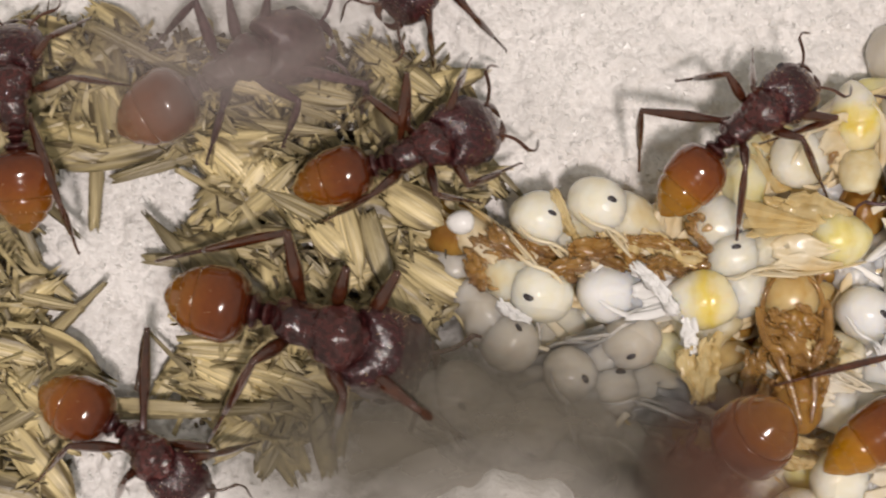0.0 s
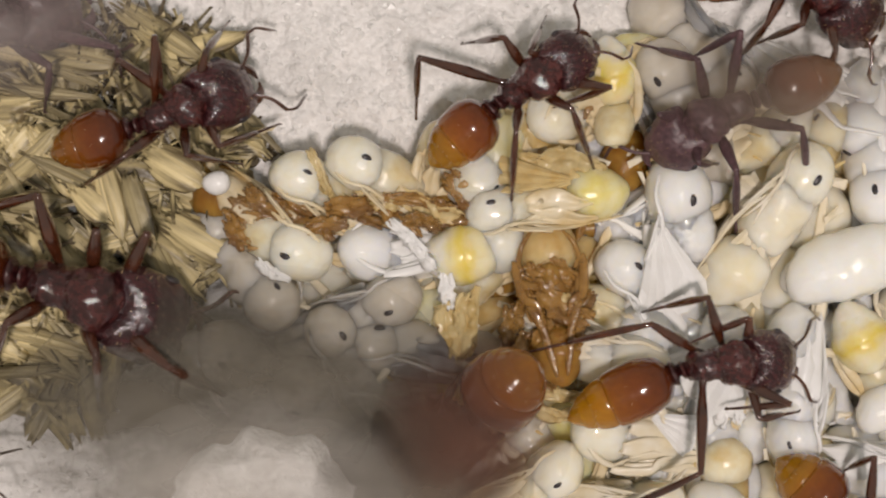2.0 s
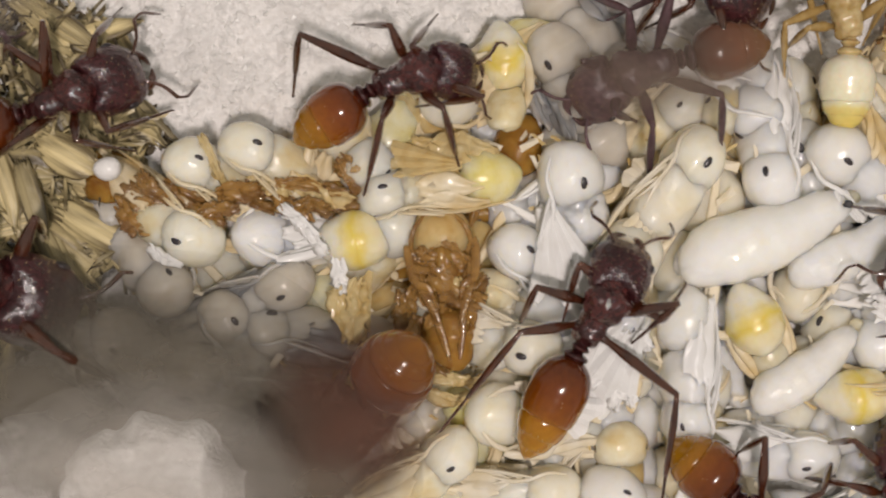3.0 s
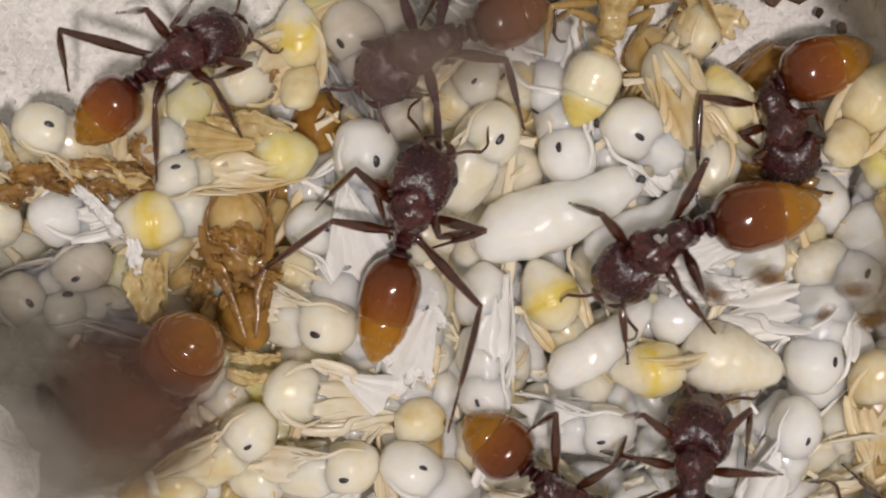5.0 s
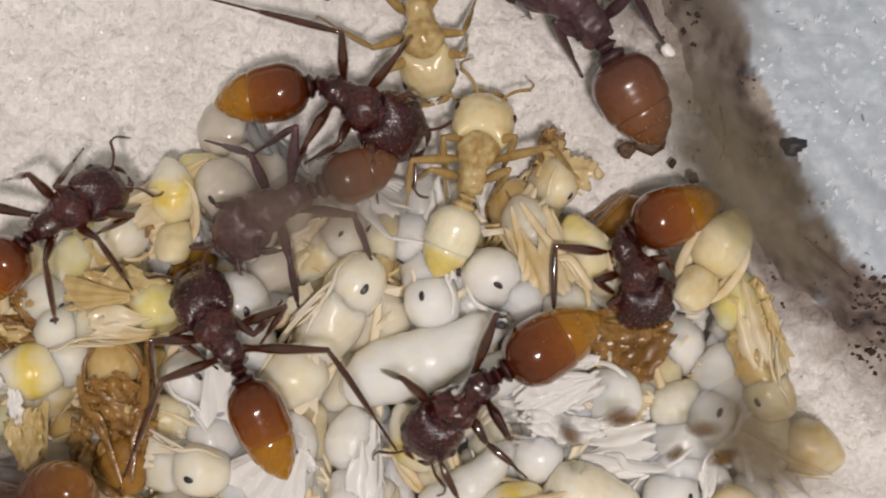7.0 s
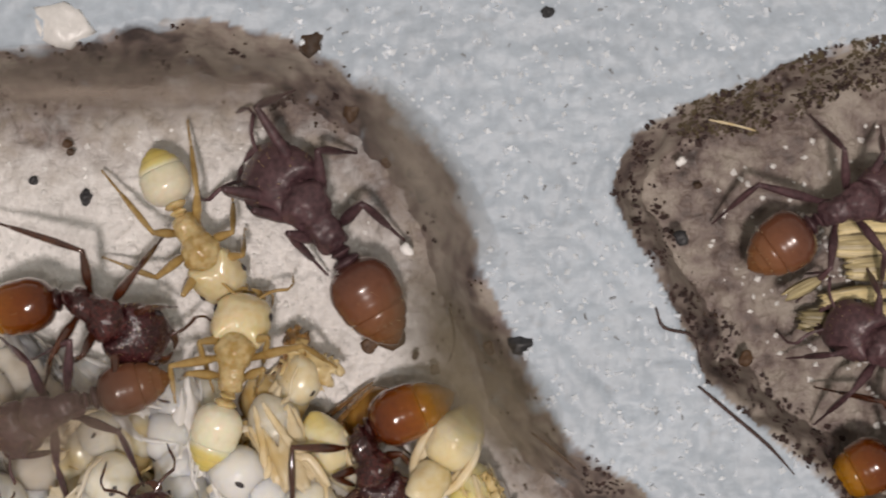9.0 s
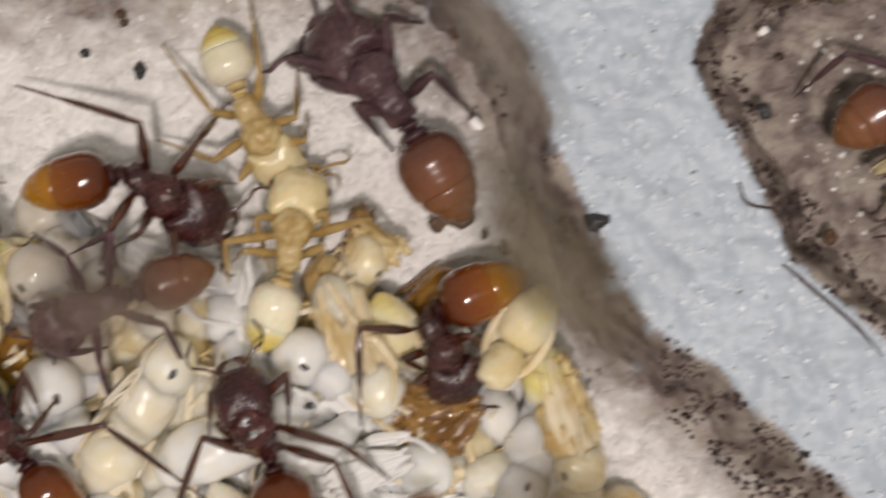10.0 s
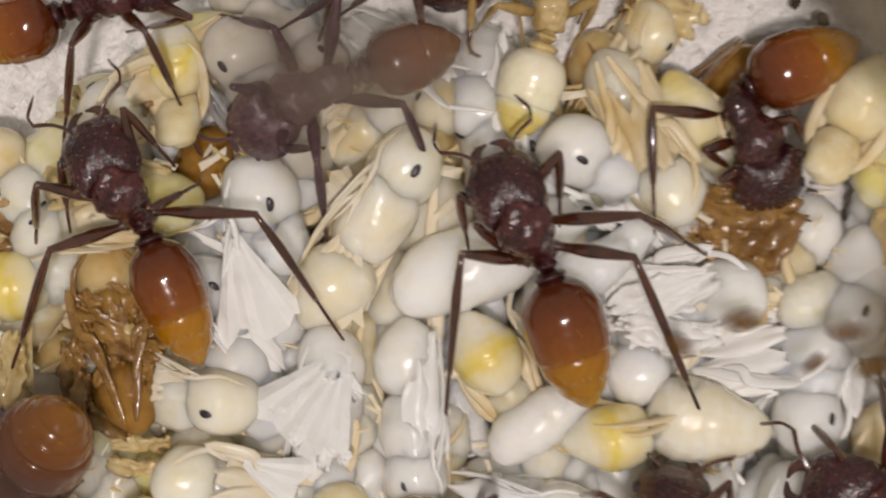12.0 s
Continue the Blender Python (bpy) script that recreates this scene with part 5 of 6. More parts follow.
# added brown sheet: darkens the upper brood as haze and shade would
film(8.3, 3.5, 5.3, 4.4, 2.0, 6, haze("haze_shade_i", (0.25, 0.195, 0.15), 0.32, 4.4), "brownish film of haze and painted shade over the brood")
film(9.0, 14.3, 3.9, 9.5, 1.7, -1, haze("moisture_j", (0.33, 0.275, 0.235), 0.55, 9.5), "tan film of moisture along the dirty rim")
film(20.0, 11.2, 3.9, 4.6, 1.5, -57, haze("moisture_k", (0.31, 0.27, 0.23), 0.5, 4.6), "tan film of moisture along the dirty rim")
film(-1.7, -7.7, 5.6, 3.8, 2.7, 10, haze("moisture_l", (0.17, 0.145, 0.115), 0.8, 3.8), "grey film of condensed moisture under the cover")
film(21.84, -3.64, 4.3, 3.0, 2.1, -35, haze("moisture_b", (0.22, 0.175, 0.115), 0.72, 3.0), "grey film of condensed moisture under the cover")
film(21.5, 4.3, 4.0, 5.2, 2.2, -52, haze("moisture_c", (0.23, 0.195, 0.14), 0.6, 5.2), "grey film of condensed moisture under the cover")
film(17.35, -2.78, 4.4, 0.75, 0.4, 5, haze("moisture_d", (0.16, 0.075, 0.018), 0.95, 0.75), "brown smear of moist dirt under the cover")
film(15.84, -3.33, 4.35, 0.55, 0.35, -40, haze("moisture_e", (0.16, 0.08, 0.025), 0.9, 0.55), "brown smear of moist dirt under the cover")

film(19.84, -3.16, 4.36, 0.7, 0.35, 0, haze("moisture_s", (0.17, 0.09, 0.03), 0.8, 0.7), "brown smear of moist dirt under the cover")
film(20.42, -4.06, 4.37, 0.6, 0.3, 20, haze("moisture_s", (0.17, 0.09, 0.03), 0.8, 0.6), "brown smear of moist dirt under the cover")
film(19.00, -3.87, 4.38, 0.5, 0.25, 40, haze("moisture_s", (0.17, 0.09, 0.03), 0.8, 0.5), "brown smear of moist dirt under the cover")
# ---- ants ----
roamer = ant("ant", 5.71, -0.73, 4.2, 111.9, "amber-bellied ant worker walking over the brood", 1.02, 1, -4, 1.02, 1.1, feet={('hind', 1): ((-0.54, 2.11, 0.7), (-3.24, 4.79, -1.5)), ('hind', -1): ((-2.18, -2.45, 0.7), (-6.07, -2.19, -1.5)), ('middle', 1): ((1.06, 1.73, 0.7), (-0.29, 2.79, -1.5)), ('middle', -1): ((-0.07, -2.17, 0.7), (-0.83, -0.68, -0.6)), ('front', 1): ((0.6, 1.26, 0.2), (-0.8, 0.29, -0.6)), ('front', -1): ((-0.49, -0.78, 0.2), (-0.09, -1.97, -0.6))}, belly=0.86)
dragger = ant("ant", 12.28, -0.50, 4.2, 121.3, "dark red ant worker with an amber belly reaching into the brood", 1.08, -16, -16, 0.95, 1.06, feet={('hind', 1): ((0.44, 1.51, 0.7), (-3.05, 4.33, -1.5)), ('hind', -1): ((-1.75, -1.67, 0.7), (-6.81, -0.86, -1.5)), ('middle', -1): ((-1.04, -2.29, 0.7), (-2.71, -3.19, -1.5)), ('middle', 1): ((0.79, 0.9, 0.2), (-0.51, 0.55, -0.4)), ('front', 1): ((1.57, 0.82, 0.2), (0.33, 1.36, -0.8)), ('front', -1): ((1.1, -1.56, 0.5), (-0.28, -0.7, -0.8))}, belly=0.95)
climber = ant("ant", 1.12, 3.50, 3.9, 17.6, "dark red ant worker standing at the edge of the brood pile", 1.00, 6, 21, 0.95, 0.82, feet={('hind', 1): ((-2.66, 2.05, 0.7), (-3.44, 0.6, -1.5)), ('hind', -1): ((-1.1, -0.96, 0.7), (-2.62, -3.16, -1.5)), ('middle', -1): ((0.69, -1.23, 0.7), (0.67, -3.34, -1.5)), ('middle', 1): ((-0.03, 1.52, 0.7), (-1.04, 2.18, -1.5)), ('front', 1): ((0.33, 0.74, 0.7), (1.35, 1.65, -1.5)), ('front', -1): ((1.84, -1.31, 0.7), (-0.06, -0.75, -1.5))}, belly=0.86)
bridger = ant("ant", 7.16, 3.90, 3.6, -150.3, "ant worker bowed over the brood, coloured purplish-brown by haze", 1.04, 27, -4, 0.98, 0.80, feet={('hind', -1): ((-1.58, -1.8, 0.7), (0.13, -1.86, -1.5)), ('hind', 1): ((-2.01, 1.16, 0.7), (-1.96, 3.1, -1.5)), ('middle', 1): ((0.37, 1.62, 0.7), (1.07, 3.46, -1.5)), ('front', -1): ((1.55, -0.75, 0.7), (0.78, -0.35, -1.5)), ('front', 1): ((1.05, 1.04, 0.7), (0.21, 1.22, -1.5)), ('middle', -1): ((0.12, -1.66, 0.7), (1.3, -2.73, -1.5))}, dull=True, belly=0.82)
carrier = ant("ant", 9.29, 6.92, 3.4, -34.5, "large dark ant with a shining amber gaster on bare plaster", 1.05, 7, 44, 1.1, 0.98, feet={('hind', -1): ((-0.41, -1.79, 0.7), (-0.35, -3.07, -1.5)), ('hind', 1): ((-1.38, 1.45, 0.7), (-5.51, 0.26, -1.5)), ('middle', -1): ((0.39, -1.25, 0.7), (-0.3, -2.22, -1.5)), ('front', 1): ((1.26, 1.08, 0.7), (1.73, 1.37, -1.5))}, belly=0.86)
purple = ant("ant", 16.35, 9.95, 2.6, 125, "major ant coloured purple-brown by haze beside the dirty rim", 1.28, 26, -5, 1.12, 0.84, feet={('hind', 1): ((0.01, 0.79, 0.7), (-1.38, 0.69, -1.5)), ('middle', 1): ((1.0, 1.16, 0.7), (0.58, 0.89, -1.5)), ('front', -1): ((3.1, -0.49, 0.7), (3.09, -1.55, -1.5)), ('hind', -1): ((-0.53, -1.2, 0.7), (-1.86, -1.49, -1.5)), ('front', 1): ((1.89, 1.43, 0.7), (1.55, 1.29, -1.5)), ('middle', -1): ((1.26, -1.1, 0.7), (0.77, -1.85, -1.5))}, dull=True, belly=0.88)
curled = ant("ant", 17.95, 1.85, 2.6, -66, "dark ant with an orange gaster doubled over its back", 1.0, -14, -94, 1.0, 1.02, feet={('hind', -1): ((-1.55, -2.05, 0.9), (1.2, -3.3, 0.6)), ('middle', -1): ((-0.06, -1.29, 0.3), (0.95, -0.57, -0.9)), ('front', -1): ((0.79, -1.25, 0.3), (1.58, -0.3, -0.9)), ('hind', 1): ((-0.47, 0.89, 0.3), (0.62, 1.31, -0.9)), ('middle', 1): ((0.22, 1.04, 0.3), (1.34, 1.26, -0.9)), ('front', 1): ((1.16, 0.9, 0.3), (2.42, 2.03, -0.9))}, belly=0.95, gaster_pitch=-2)
callow = ant("pale_ant", 12.35, 9.25, 2.2, -58, "pale honey-coloured young ant with a milky gaster on plaster", 1.0, 6, -6, 1.0, 0.70, feet={('hind', -1): ((-1.02, -0.96, 0.7), (-3.97, -1.37, -1.5)), ('hind', 1): ((-1.41, 0.87, 0.7), (-3.98, 1.45, -1.5)), ('middle', -1): ((0.48, -1.62, 0.7), (-1.1, -3.22, -1.5)), ('middle', 1): ((0.44, 1.26, 0.7), (-1.03, 2.0, -1.5)), ('front', -1): ((1.25, -1.23, 0.7), (0.48, -0.72, -1.5)), ('front', 1): ((1.1, 1.2, 0.5), (0.2, 1.5, -1.4))}, pale=True, belly=0.84)
callow_two = ant("pale_ant", 13.28, 5.20, 3.0, 78, "pale tan young ant resting against cream pupae", 0.98, -2, -11, 1.1, 0.82, feet={('hind', 1): ((-0.61, 1.36, 0.7), (-1.1, 1.89, -1.5)), ('hind', -1): ((-0.1, -1.1, 0.7), (-1.19, -0.67, -1.5)), ('front', 1): ((0.46, 1.17, 0.7), (-1.25, 0.58, -1.5)), ('front', -1): ((0.94, -1.09, 0.7), (-0.54, -0.75, -1.5)), ('middle', -1): ((0.97, -2.21, 0.7), (0.27, -3.55, -1.5)), ('middle', 1): ((-0.35, 2.04, 0.7), (-1.95, 1.92, -1.5))}, pale=True, belly=0.84)
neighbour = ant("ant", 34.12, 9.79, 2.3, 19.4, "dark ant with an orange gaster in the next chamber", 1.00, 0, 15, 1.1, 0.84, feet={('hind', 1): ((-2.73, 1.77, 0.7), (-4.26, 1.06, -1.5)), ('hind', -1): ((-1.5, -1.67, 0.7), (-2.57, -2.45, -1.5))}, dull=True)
neighbour_two = ant("ant", 35.29, 4.87, 2.3, 140.3, "blackish ant in the shaded next chamber, purple from painted haze", 1.00, 11, -3, 1.1, 0.84, dull=True)
neighbour_three = ant("ant", 36.61, 2.02, 2.3, 18.5, "reddish ant with a rounded gaster in the next chamber", 0.95, 7, 8, 1.0, 0.84)
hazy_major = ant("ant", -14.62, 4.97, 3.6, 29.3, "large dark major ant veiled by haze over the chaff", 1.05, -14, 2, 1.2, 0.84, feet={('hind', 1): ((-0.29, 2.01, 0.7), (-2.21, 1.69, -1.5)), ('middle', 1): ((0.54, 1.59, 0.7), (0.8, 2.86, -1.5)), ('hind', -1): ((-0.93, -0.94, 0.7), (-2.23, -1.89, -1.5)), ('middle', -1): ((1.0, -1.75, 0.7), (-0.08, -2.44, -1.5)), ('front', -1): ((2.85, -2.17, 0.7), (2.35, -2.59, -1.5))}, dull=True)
major = ant("ant", -9.29, 2.71, 3.6, 22.4, "dark red major ant with an orange gaster on the straw", 1.00, 4, -3, 1.15, 0.84, feet={('hind', -1): ((-1.73, -0.78, 0.7), (-3.69, -0.98, -1.5)), ('hind', 1): ((0.36, 2.12, 1.0), (-0.23, 0.36, -0.3)), ('middle', -1): ((-0.06, -1.4, 0.7), (1.12, -2.02, -1.5)), ('middle', 1): ((-0.92, 1.92, 0.7), (-1.59, 1.83, -1.5)), ('front', -1): ((0.92, -1.5, 0.7), (2.62, -1.31, -1.5))}, belly=0.86, red=True)
big_major = ant("ant", -11.91, -2.66, 4.0, -17.2, "big dark major ant with a shining orange gaster", 1.42, -4, 9, 1.08, 0.64, feet={('hind', 1): ((-1.29, 1.68, 0.7), (-3.86, 0.13, -1.5)), ('hind', -1): ((-1.06, -0.98, 0.7), (-1.55, -3.15, -1.5)), ('middle', 1): ((0.07, 1.39, 0.7), (0.02, 0.36, -1.5)), ('middle', -1): ((0.88, -1.03, 0.7), (0.93, -2.32, -1.5)), ('front', 1): ((1.06, 1.65, 0.7), (1.0, 1.18, -1.5)), ('front', -1): ((2.28, -0.76, 0.7), (3.62, -1.25, -1.5))}, belly=0.78, red=True)
lurker = ant("ant", -16.87, -6.42, 3.2, -36.9, "reddish-brown ant with a dull orange gaster on the plaster", 1.00, -6, 14, 0.95, 0.84, feet={('hind', -1): ((-1.87, -1.22, 0.7), (-2.09, -3.23, -1.5)), ('hind', 1): ((-2.26, 2.87, 0.7), (-1.57, 0.93, -1.5)), ('middle', -1): ((0.02, -0.94, 0.7), (0.17, -2.24, -1.5)), ('middle', 1): ((1.29, 1.36, 0.7), (1.58, 1.1, -1.5))}, red=True)
edge_ant = ant("ant", -21.08, 3.73, 4.0, 96.1, "dark ant with an orange-brown gaster beside the chaff", 1.00, -4, 2, 1.0, 0.84, feet={('hind', -1): ((-3.2, -1.29, 0.7), (-4.64, -1.32, -1.5))}, red=True)
leaver = ant("ant", -9.12, 8.17, 2.4, -130.6, "dark ant walking off across the bare plaster", 0.95, -2, -2, 1.0, 0.84)
blurred = ant("ant", -0.95, -6.75, 3.0, -130, "reddish ant hanging close under the cover, veiled by moisture", 1.2, -11, -1, 0.9, 0.72, feet={(n, w): ((x, w * 0.75, -0.2), (x - 0.3, w * 0.9, -1.0)) for n, x in (('front', 0.9), ('middle', 0.2), ('hind', -0.6)) for w in (1, -1)}, red=True, pitch=34, gaster_pitch=10, belly=1.0)
digger = ant("ant", 11.48, -9.44, 3.6, -42.0, "ant worker with a glossy amber gaster bent among pupae", 0.95, 16, 3, 0.95, 0.84, feet={('hind', 1): ((-2.05, 1.88, 0.7), (-2.04, 0.75, -1.5))})
comer = ant("ant", 15.32, -8.69, 3.6, 82.8, "dark ant pushing its head up between pupae", 0.95, -8, 10, 1.2, 0.84, feet={('front', -1): ((2.31, -1.39, 0.7), (0.3, -1.86, -1.5)), ('front', 1): ((1.71, 1.86, 0.7), (1.28, 2.46, -1.5))})
corner_ant = ant("ant", 21.18, -7.36, 3.6, 178.7, "dark ant head rising beside a tan pupa", 0.98, -2, 13, 1.15, 0.84)


# ---- what moves ----
def leg_turns(k0, f0, knee, foot):
    """The turns at hip and knee that bring a built leg near the given knee and foot, its lengths kept."""
    def reach(v, length, sign):
        flat = math.hypot(v.x, v.y)
        return Vector((v.x, v.y, sign * math.sqrt(length**2 - flat**2))) if flat < length else Vector((v.x, v.y, 0)) * (length / flat)
    k1 = reach(Vector((*knee, 0)), k0.length, 1)
    hip = k0.rotation_difference(k1)
    shin = reach(Vector((*foot, 0)) - Vector((k1.x, k1.y, 0)), (f0 - k0).length, -1)
    return hip, (f0 - k0).rotation_difference(hip.inverted() @ shin)


def travel(who, z, rows, stances=None, early=None, change=(6.8, 8.2)):
    """Keys the way of an ant, and its legs: they swing as it steps, about stances of (seconds, degrees for each of the six legs).
    early: knees and feet, seen from above and from each leg's hip, that hold until the change."""
    walk(who, [(t, place(x, y, z, 0, 0, turn)) for t, x, y, turn in rows])
    stances = stances or [(0.0, [0] * 6)]
    legs = [o for o in who.children if o.name.startswith("leg")]
    for k, o in enumerate(legs):
        rest, steps = o.matrix_basis.copy(), []
        for (t0, x0, y0, a0), (t1, x1, y1, a1) in zip(rows, rows[1:]):
            gone = math.hypot(x1 - x0, y1 - y0) + abs(a1 - a0) * 0.03
            beats = max(1, min(8, round(gone / 1.3)))
            swing = min(11.0, 5.0 * gone / beats)
            for b in range(beats):
                phase = 1 if (b + k + k // 2) % 2 else -1
                steps.append((t0 + (t1 - t0) * (b + 0.5) / beats, swing * phase))
        steps = [(0.0, 0.0), *[s for s in steps if 0.1 < s[0] < 11.9], (12.0, 0.0)]
        if early:
            shifts = [change[0] + (change[1] - change[0]) * n / 6 for n in range(7)]
            steps = sorted([s for s in steps if not change[0] - 0.1 < s[0] < change[1] + 0.1] + [(t, 0.0) for t in shifts])
        base = [float(np.interp(t, [s[0] for s in stances], [s[1][k] for s in stances])) for t, a in steps]
        if early:
            knee0, foot0 = Vector(o["knee"]), Vector(o["foot"])
            hip, knee = leg_turns(knee0, foot0, *early[k])
            shares = [1 - smooth01((t - change[0]) / (change[1] - change[0])) for t, a in steps]
            for shin in o.children:
                walk(shin, [(t, Matrix.Translation(knee0 * MM) @ Quaternion().slerp(knee, w).to_matrix().to_4x4() @ Matrix.Translation(-knee0 * MM)) for (t, a), w in zip(steps, shares)])
            walk(o, [(t, rest @ pose(0, 0, 0, 0, 0, a + b) @ Quaternion().slerp(hip, w).to_matrix().to_4x4()) for (t, a), b, w in zip(steps, base, shares)])
        else:
            walk(o, [(t, rest @ pose(0, 0, 0, 0, 0, a + b)) for (t, a), b in zip(steps, base)])


def nod(who, head_rows, gaster_rows, tilts):
    """Keys the head's and the gaster's turn, and the tilt of the middle body, head end up."""
    for o in who.children:
        if o.name.startswith("mesosoma"):
            walk(o, [(t, place(0, 0, 0, 0, -d)) for t, d in tilts])
        if o.name.startswith("head"):
            walk(o, [(t, place(0.86 * math.cos(math.radians(d)), 0, 0.6 * math.sin(math.radians(d)), 0, 34 - 0.3 * d, a)) for (t, a), (_, d) in zip(head_rows, tilts)])
        if o.name.startswith("petiole"):
            walk(o, [(t, place(-1.0 * math.cos(math.radians(d)), 0, -0.06 - 0.4 * math.sin(math.radians(d)), 0, -6, a)) for (t, a), (_, d) in zip(gaster_rows, tilts)])


def feel(who, seed):
    """Slow sweeping of the antennae of an ant that stays where it is."""
    rnd = random.Random(seed)
    for o in who.children_recursive:
        if o.name.startswith("antenna"):
            rest = o.matrix_basis.copy()
            walk(o, [(t, rest @ pose(0, 0, 0, 0, rnd.uniform(-8, 8), rnd.uniform(-16, 16))) for t in (0, 1.2, 2.3, 3.6, 5.0, 6.2, 7.7, 9.1, 10.4, 12.0)])


def motions():
    travel(roamer, 4.2, [(0.0, 6.67, -3.62, 6), (0.5, 6.03, -4.25, 2), (1.5, 6.49, -4.31, -7), (2.0, 6.81, -4.26, 6), (2.5, 6.60, -4.03, 24), (3.0, 6.42, -3.32, 60), (3.6, 6.84, -2.33, 84), (5.3, 6.96, -1.00, 75), (5.5, 6.89, -0.96, 78), (6.0, 6.45, -1.24, 104), (6.5, 5.71, -0.73, 112), (8.3, 5.00, 0.00, 135), (10.5, 3.75, -0.65, 127), (11.0, 2.80, -0.23, 126), (11.2, 3.06, -0.11, 132), (11.5, 2.97, 0.44, 124), (12.0, 2.55, 0.76, 118)], [(2.5, [-10, 70, 47, 70, 59, 25]), (5.3, [0, 0, 0, 0, 0, 0]), (6.7, [0, 0, 0, 0, 0, 0]), (12.0, [-62, -17, -9, 70, -10, 5])])
    nod(roamer, [(0.0, -16), (0.5, -11), (1.5, -9), (2.0, -5), (2.5, 13), (3.0, 15), (3.6, 19), (5.3, -14), (5.5, -12), (6.0, -3), (6.5, 1), (8.3, -7), (10.5, -6), (11.0, 6), (11.2, -1), (11.5, 4), (12.0, -4)], [(0.0, 33), (0.5, 27), (1.5, 34), (2.0, 20), (2.5, 12), (3.0, 5), (3.6, -7), (5.3, 1), (5.5, -2), (6.0, -11), (6.5, -4), (8.3, -13), (10.5, -5), (11.0, -6), (11.2, -8), (11.5, -5), (12.0, -9)], [(0.0, 0), (0.5, 0), (1.5, 0), (2.0, 0), (2.5, 0), (3.0, 10), (3.6, 42), (5.3, 46), (5.5, 47), (6.0, 19), (6.5, 0), (8.3, 34), (10.5, 47), (11.0, 43), (11.2, 46), (11.5, 47), (12.0, 47)])
    travel(dragger, 4.2, [(0.0, 16.73, -1.03, -144), (3.6, 16.73, -1.03, -144), (5.3, 13.86, -2.00, -152), (5.5, 13.75, -1.98, -152), (6.0, 13.55, -2.28, -148), (6.5, 13.16, -2.73, -141), (8.3, 11.30, -0.17, -195), (8.9, 11.21, -0.79, -254), (9.5, 12.36, -0.94, -254), (10.5, 12.20, -0.19, -238), (11.2, 12.36, 0.07, -233), (12.0, 12.28, -0.50, -239)], None, [((1.66, 1.34), (1.32, 2.3)), ((0.21, -1.27), (0.78, -2.07)), ((0.19, 2.03), (-0.16, 3.78)), ((0.04, 0.22), (-0.68, 0.03)), ((0.17, 1.2), (-0.57, 2.4)), ((-1.68, -1.0), (-2.15, -0.35))])
    nod(dragger, [(0.0, 3), (3.6, 3), (5.3, 42), (5.5, 45), (6.0, 42), (6.5, 36), (8.3, -4), (8.9, -1), (9.5, -2), (10.5, -4), (11.2, -4), (12.0, -13)], [(0.0, -11), (3.6, -11), (5.3, -19), (5.5, -19), (6.0, -9), (6.5, -12), (8.3, 5), (8.9, 4), (9.5, 0), (10.5, -14), (11.2, -18), (12.0, -16)], [(0.0, 25), (3.6, 25), (5.3, 0), (5.5, 0), (6.0, 0), (6.5, 0), (8.3, 13), (8.9, 47), (9.5, 44), (10.5, 47), (11.2, 47), (12.0, 47)])
    travel(climber, 3.9, [(0.0, 0.26, 3.98, 37), (0.5, 0.60, 4.10, 36), (1.0, 0.89, 4.08, 41), (1.5, 0.98, 4.12, 43), (2.0, 1.09, 3.74, 30), (2.5, 1.12, 3.50, 18), (3.0, 0.75, 3.44, 19), (3.6, 0.67, 3.49, 20), (5.3, 0.09, 3.46, 30), (5.5, 0.10, 3.59, 32), (6.0, 0.36, 3.73, 35), (6.5, 0.56, 3.46, 34), (8.3, -0.23, 3.64, 27), (10.5, 2.58, 5.62, 37), (11.2, 2.17, 6.37, 22), (12.0, 2.25, 5.72, 17)])
    nod(climber, [(0.0, 3), (0.5, -9), (1.0, -3), (1.5, -11), (2.0, 13), (2.5, 6), (3.0, -27), (3.6, -9), (5.3, 0), (5.5, -0), (6.0, -5), (6.5, 7), (8.3, -1), (10.5, -7), (11.2, 3), (12.0, 11)], [(0.0, 16), (0.5, 15), (1.0, 10), (1.5, 9), (2.0, 13), (2.5, 21), (3.0, 15), (3.6, 15), (5.3, 18), (5.5, 18), (6.0, 11), (6.5, 14), (8.3, 8), (10.5, -1), (11.2, 4), (12.0, -1)], [(0.0, 15), (0.5, 0), (1.0, 0), (1.5, 0), (2.0, 24), (2.5, 0), (3.0, 0), (3.6, 0), (5.3, 0), (5.5, 0), (6.0, 0), (6.5, 0), (8.3, 0), (10.5, 0), (11.2, 20), (12.0, 28)])
    travel(corner_ant, 3.6, [(0.0, 22.41, -10.64, 178), (5.3, 22.41, -10.64, 178), (11.0, 21.86, -7.54, 187), (11.2, 20.58, -7.27, 188), (11.5, 21.18, -7.36, 179), (11.8, 21.50, -7.69, 175), (12.0, 20.91, -7.40, 175)])
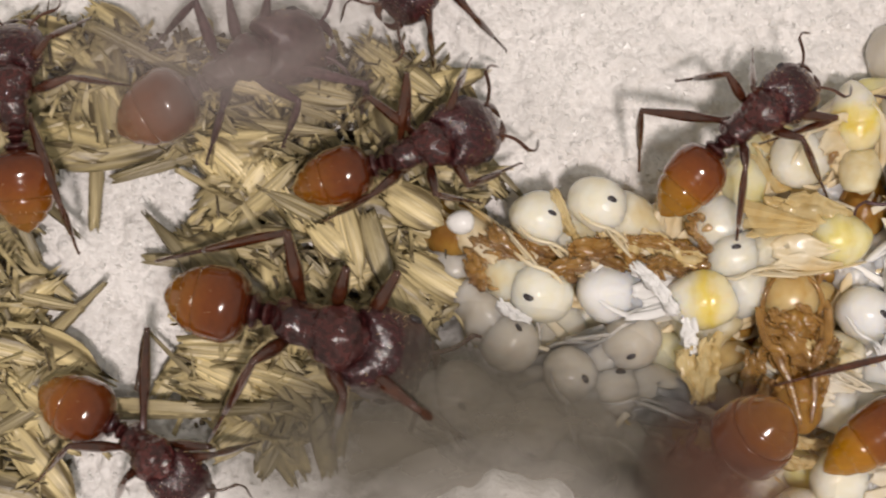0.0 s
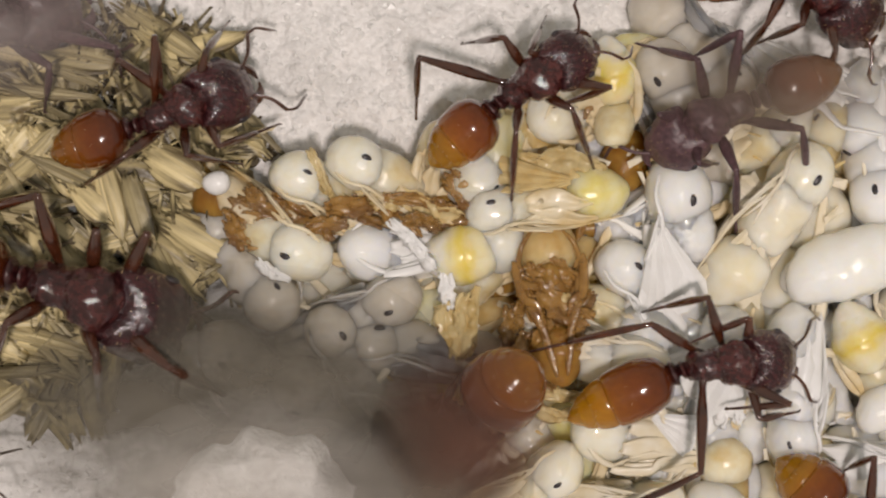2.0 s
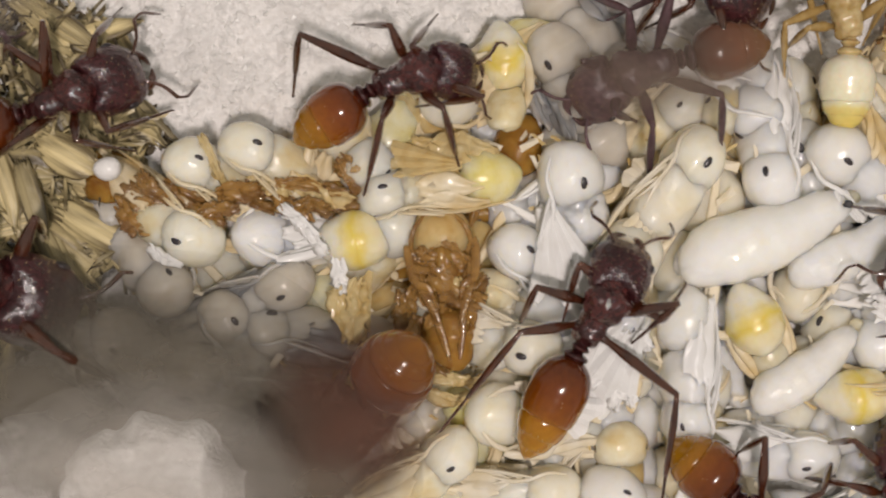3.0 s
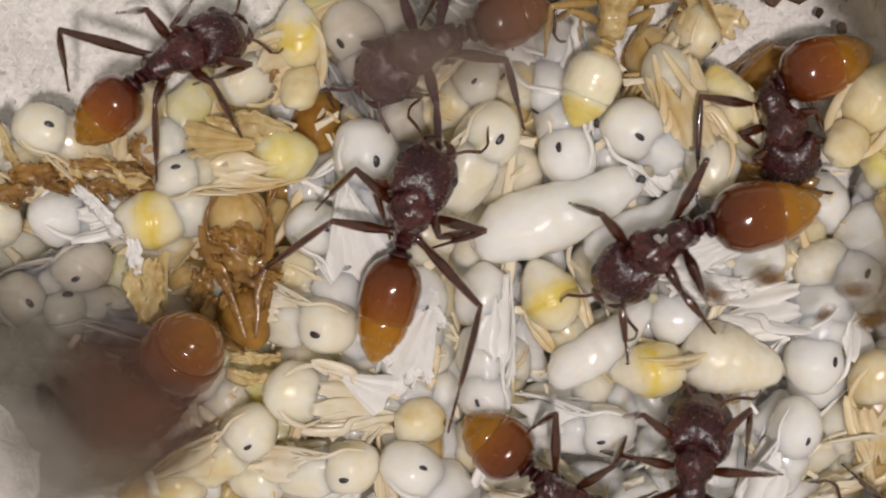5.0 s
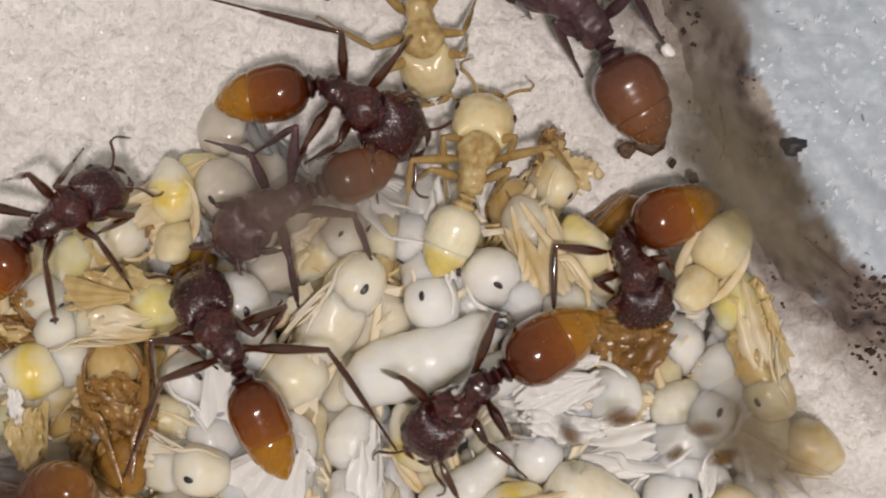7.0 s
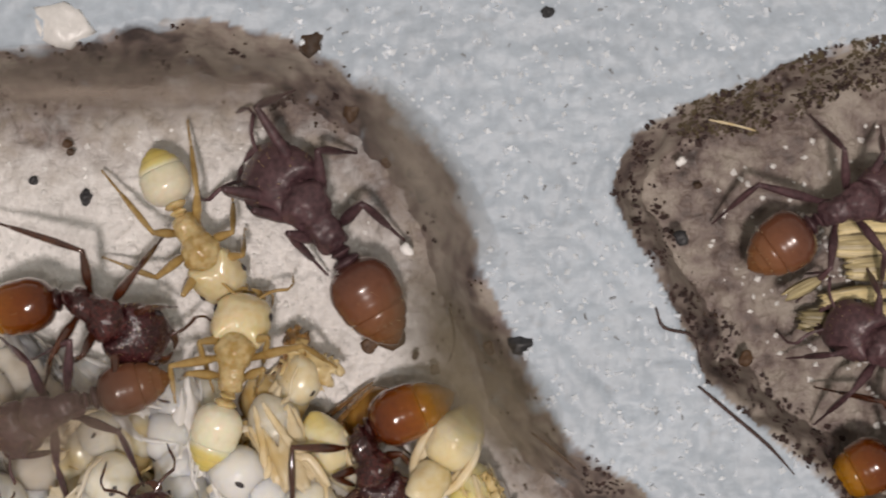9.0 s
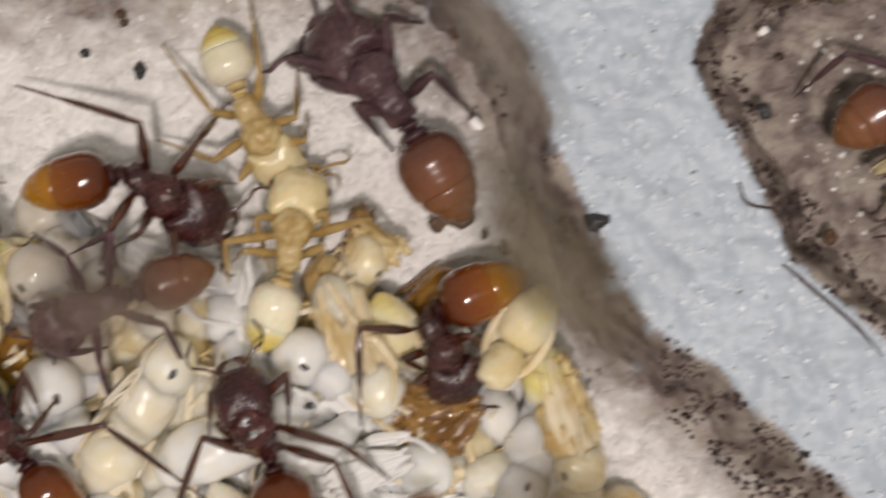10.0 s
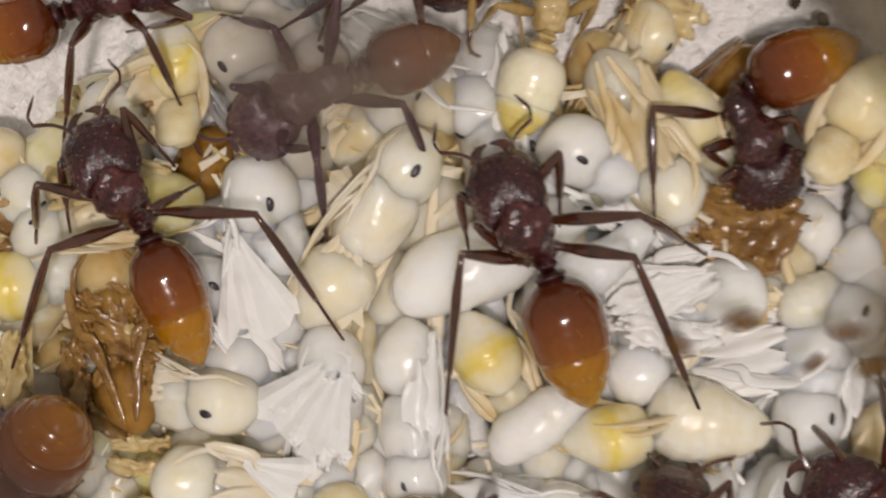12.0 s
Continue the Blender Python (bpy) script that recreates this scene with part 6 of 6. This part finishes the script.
    nod(corner_ant, [(0.0, -4), (5.3, -4), (11.0, -0), (11.2, 4), (11.5, -2), (11.8, -3), (12.0, -10)], [(0.0, 6), (5.3, 6), (11.0, 28), (11.2, 30), (11.5, 13), (11.8, 15), (12.0, 16)], [(0.0, 0), (5.3, 0), (11.0, 24), (11.2, 17), (11.5, 31), (11.8, 38), (12.0, 41)])
    travel(bridger, 3.6, [(0.0, 6.56, 2.95, -155), (2.0, 6.56, 2.95, -155), (3.0, 7.55, 3.78, -163), (5.5, 7.18, 3.79, -154), (6.0, 6.92, 3.66, -151), (6.5, 6.85, 3.69, -153), (9.0, 7.72, 3.8, -162), (10.5, 7.05, 3.15, -160), (12.0, 7.05, 3.15, -160)])
    travel(callow_two, 3.0, [(0.0, 13.6, 5.9, 100), (3.0, 13.6, 5.9, 100), (3.7, 13.4, 5.9, 98), (5.3, 13.0, 5.07, 78), (6.5, 13.0, 5.07, 78), (9.0, 13.62, 5.25, 80), (10.5, 13.3, 5.3, 80), (12.0, 13.2, 5.45, 80)])
    travel(callow, 2.2, [(0.0, 11.42, 9.37, -82), (6.5, 11.42, 9.37, -82), (8.5, 11.42, 9.37, -82), (9.0, 12.39, 9.18, -61), (9.5, 12.49, 9.03, -59), (10.5, 12.23, 8.76, -69), (12.0, 12.23, 8.76, -69)])
    travel(lurker, 3.2, [(0.0, -16.87, -6.42, -37), (0.5, -16.94, -6.56, -35), (1.5, -17.15, -7.80, -32), (12.0, -17.15, -7.80, -32)])
    nod(lurker, [(0.0, -6), (0.5, -11), (1.5, -11), (12.0, -11)], [(0.0, 14), (0.5, 17), (1.5, 11), (12.0, 11)], [(0.0, 28), (0.5, 37), (1.5, 29), (12.0, 29)])
    travel(leaver, 2.4, [(0.0, -9.12, 8.17, -131), (0.5, -8.58, 9.70, -133), (3.0, -4.86, 16.05, -134), (12.0, -4.86, 16.05, -134)])
    nod(leaver, [(0.0, -2), (0.5, 11), (3.0, -1), (12.0, -1)], [(0.0, -2), (0.5, -0), (3.0, 0), (12.0, 0)], [(0.0, 41), (0.5, 32), (3.0, 31), (12.0, 31)])
    for n, who in enumerate((bridger, carrier, curled, callow, callow_two, neighbour, major, big_major, digger, comer)):
        feel(who, n)


motions()
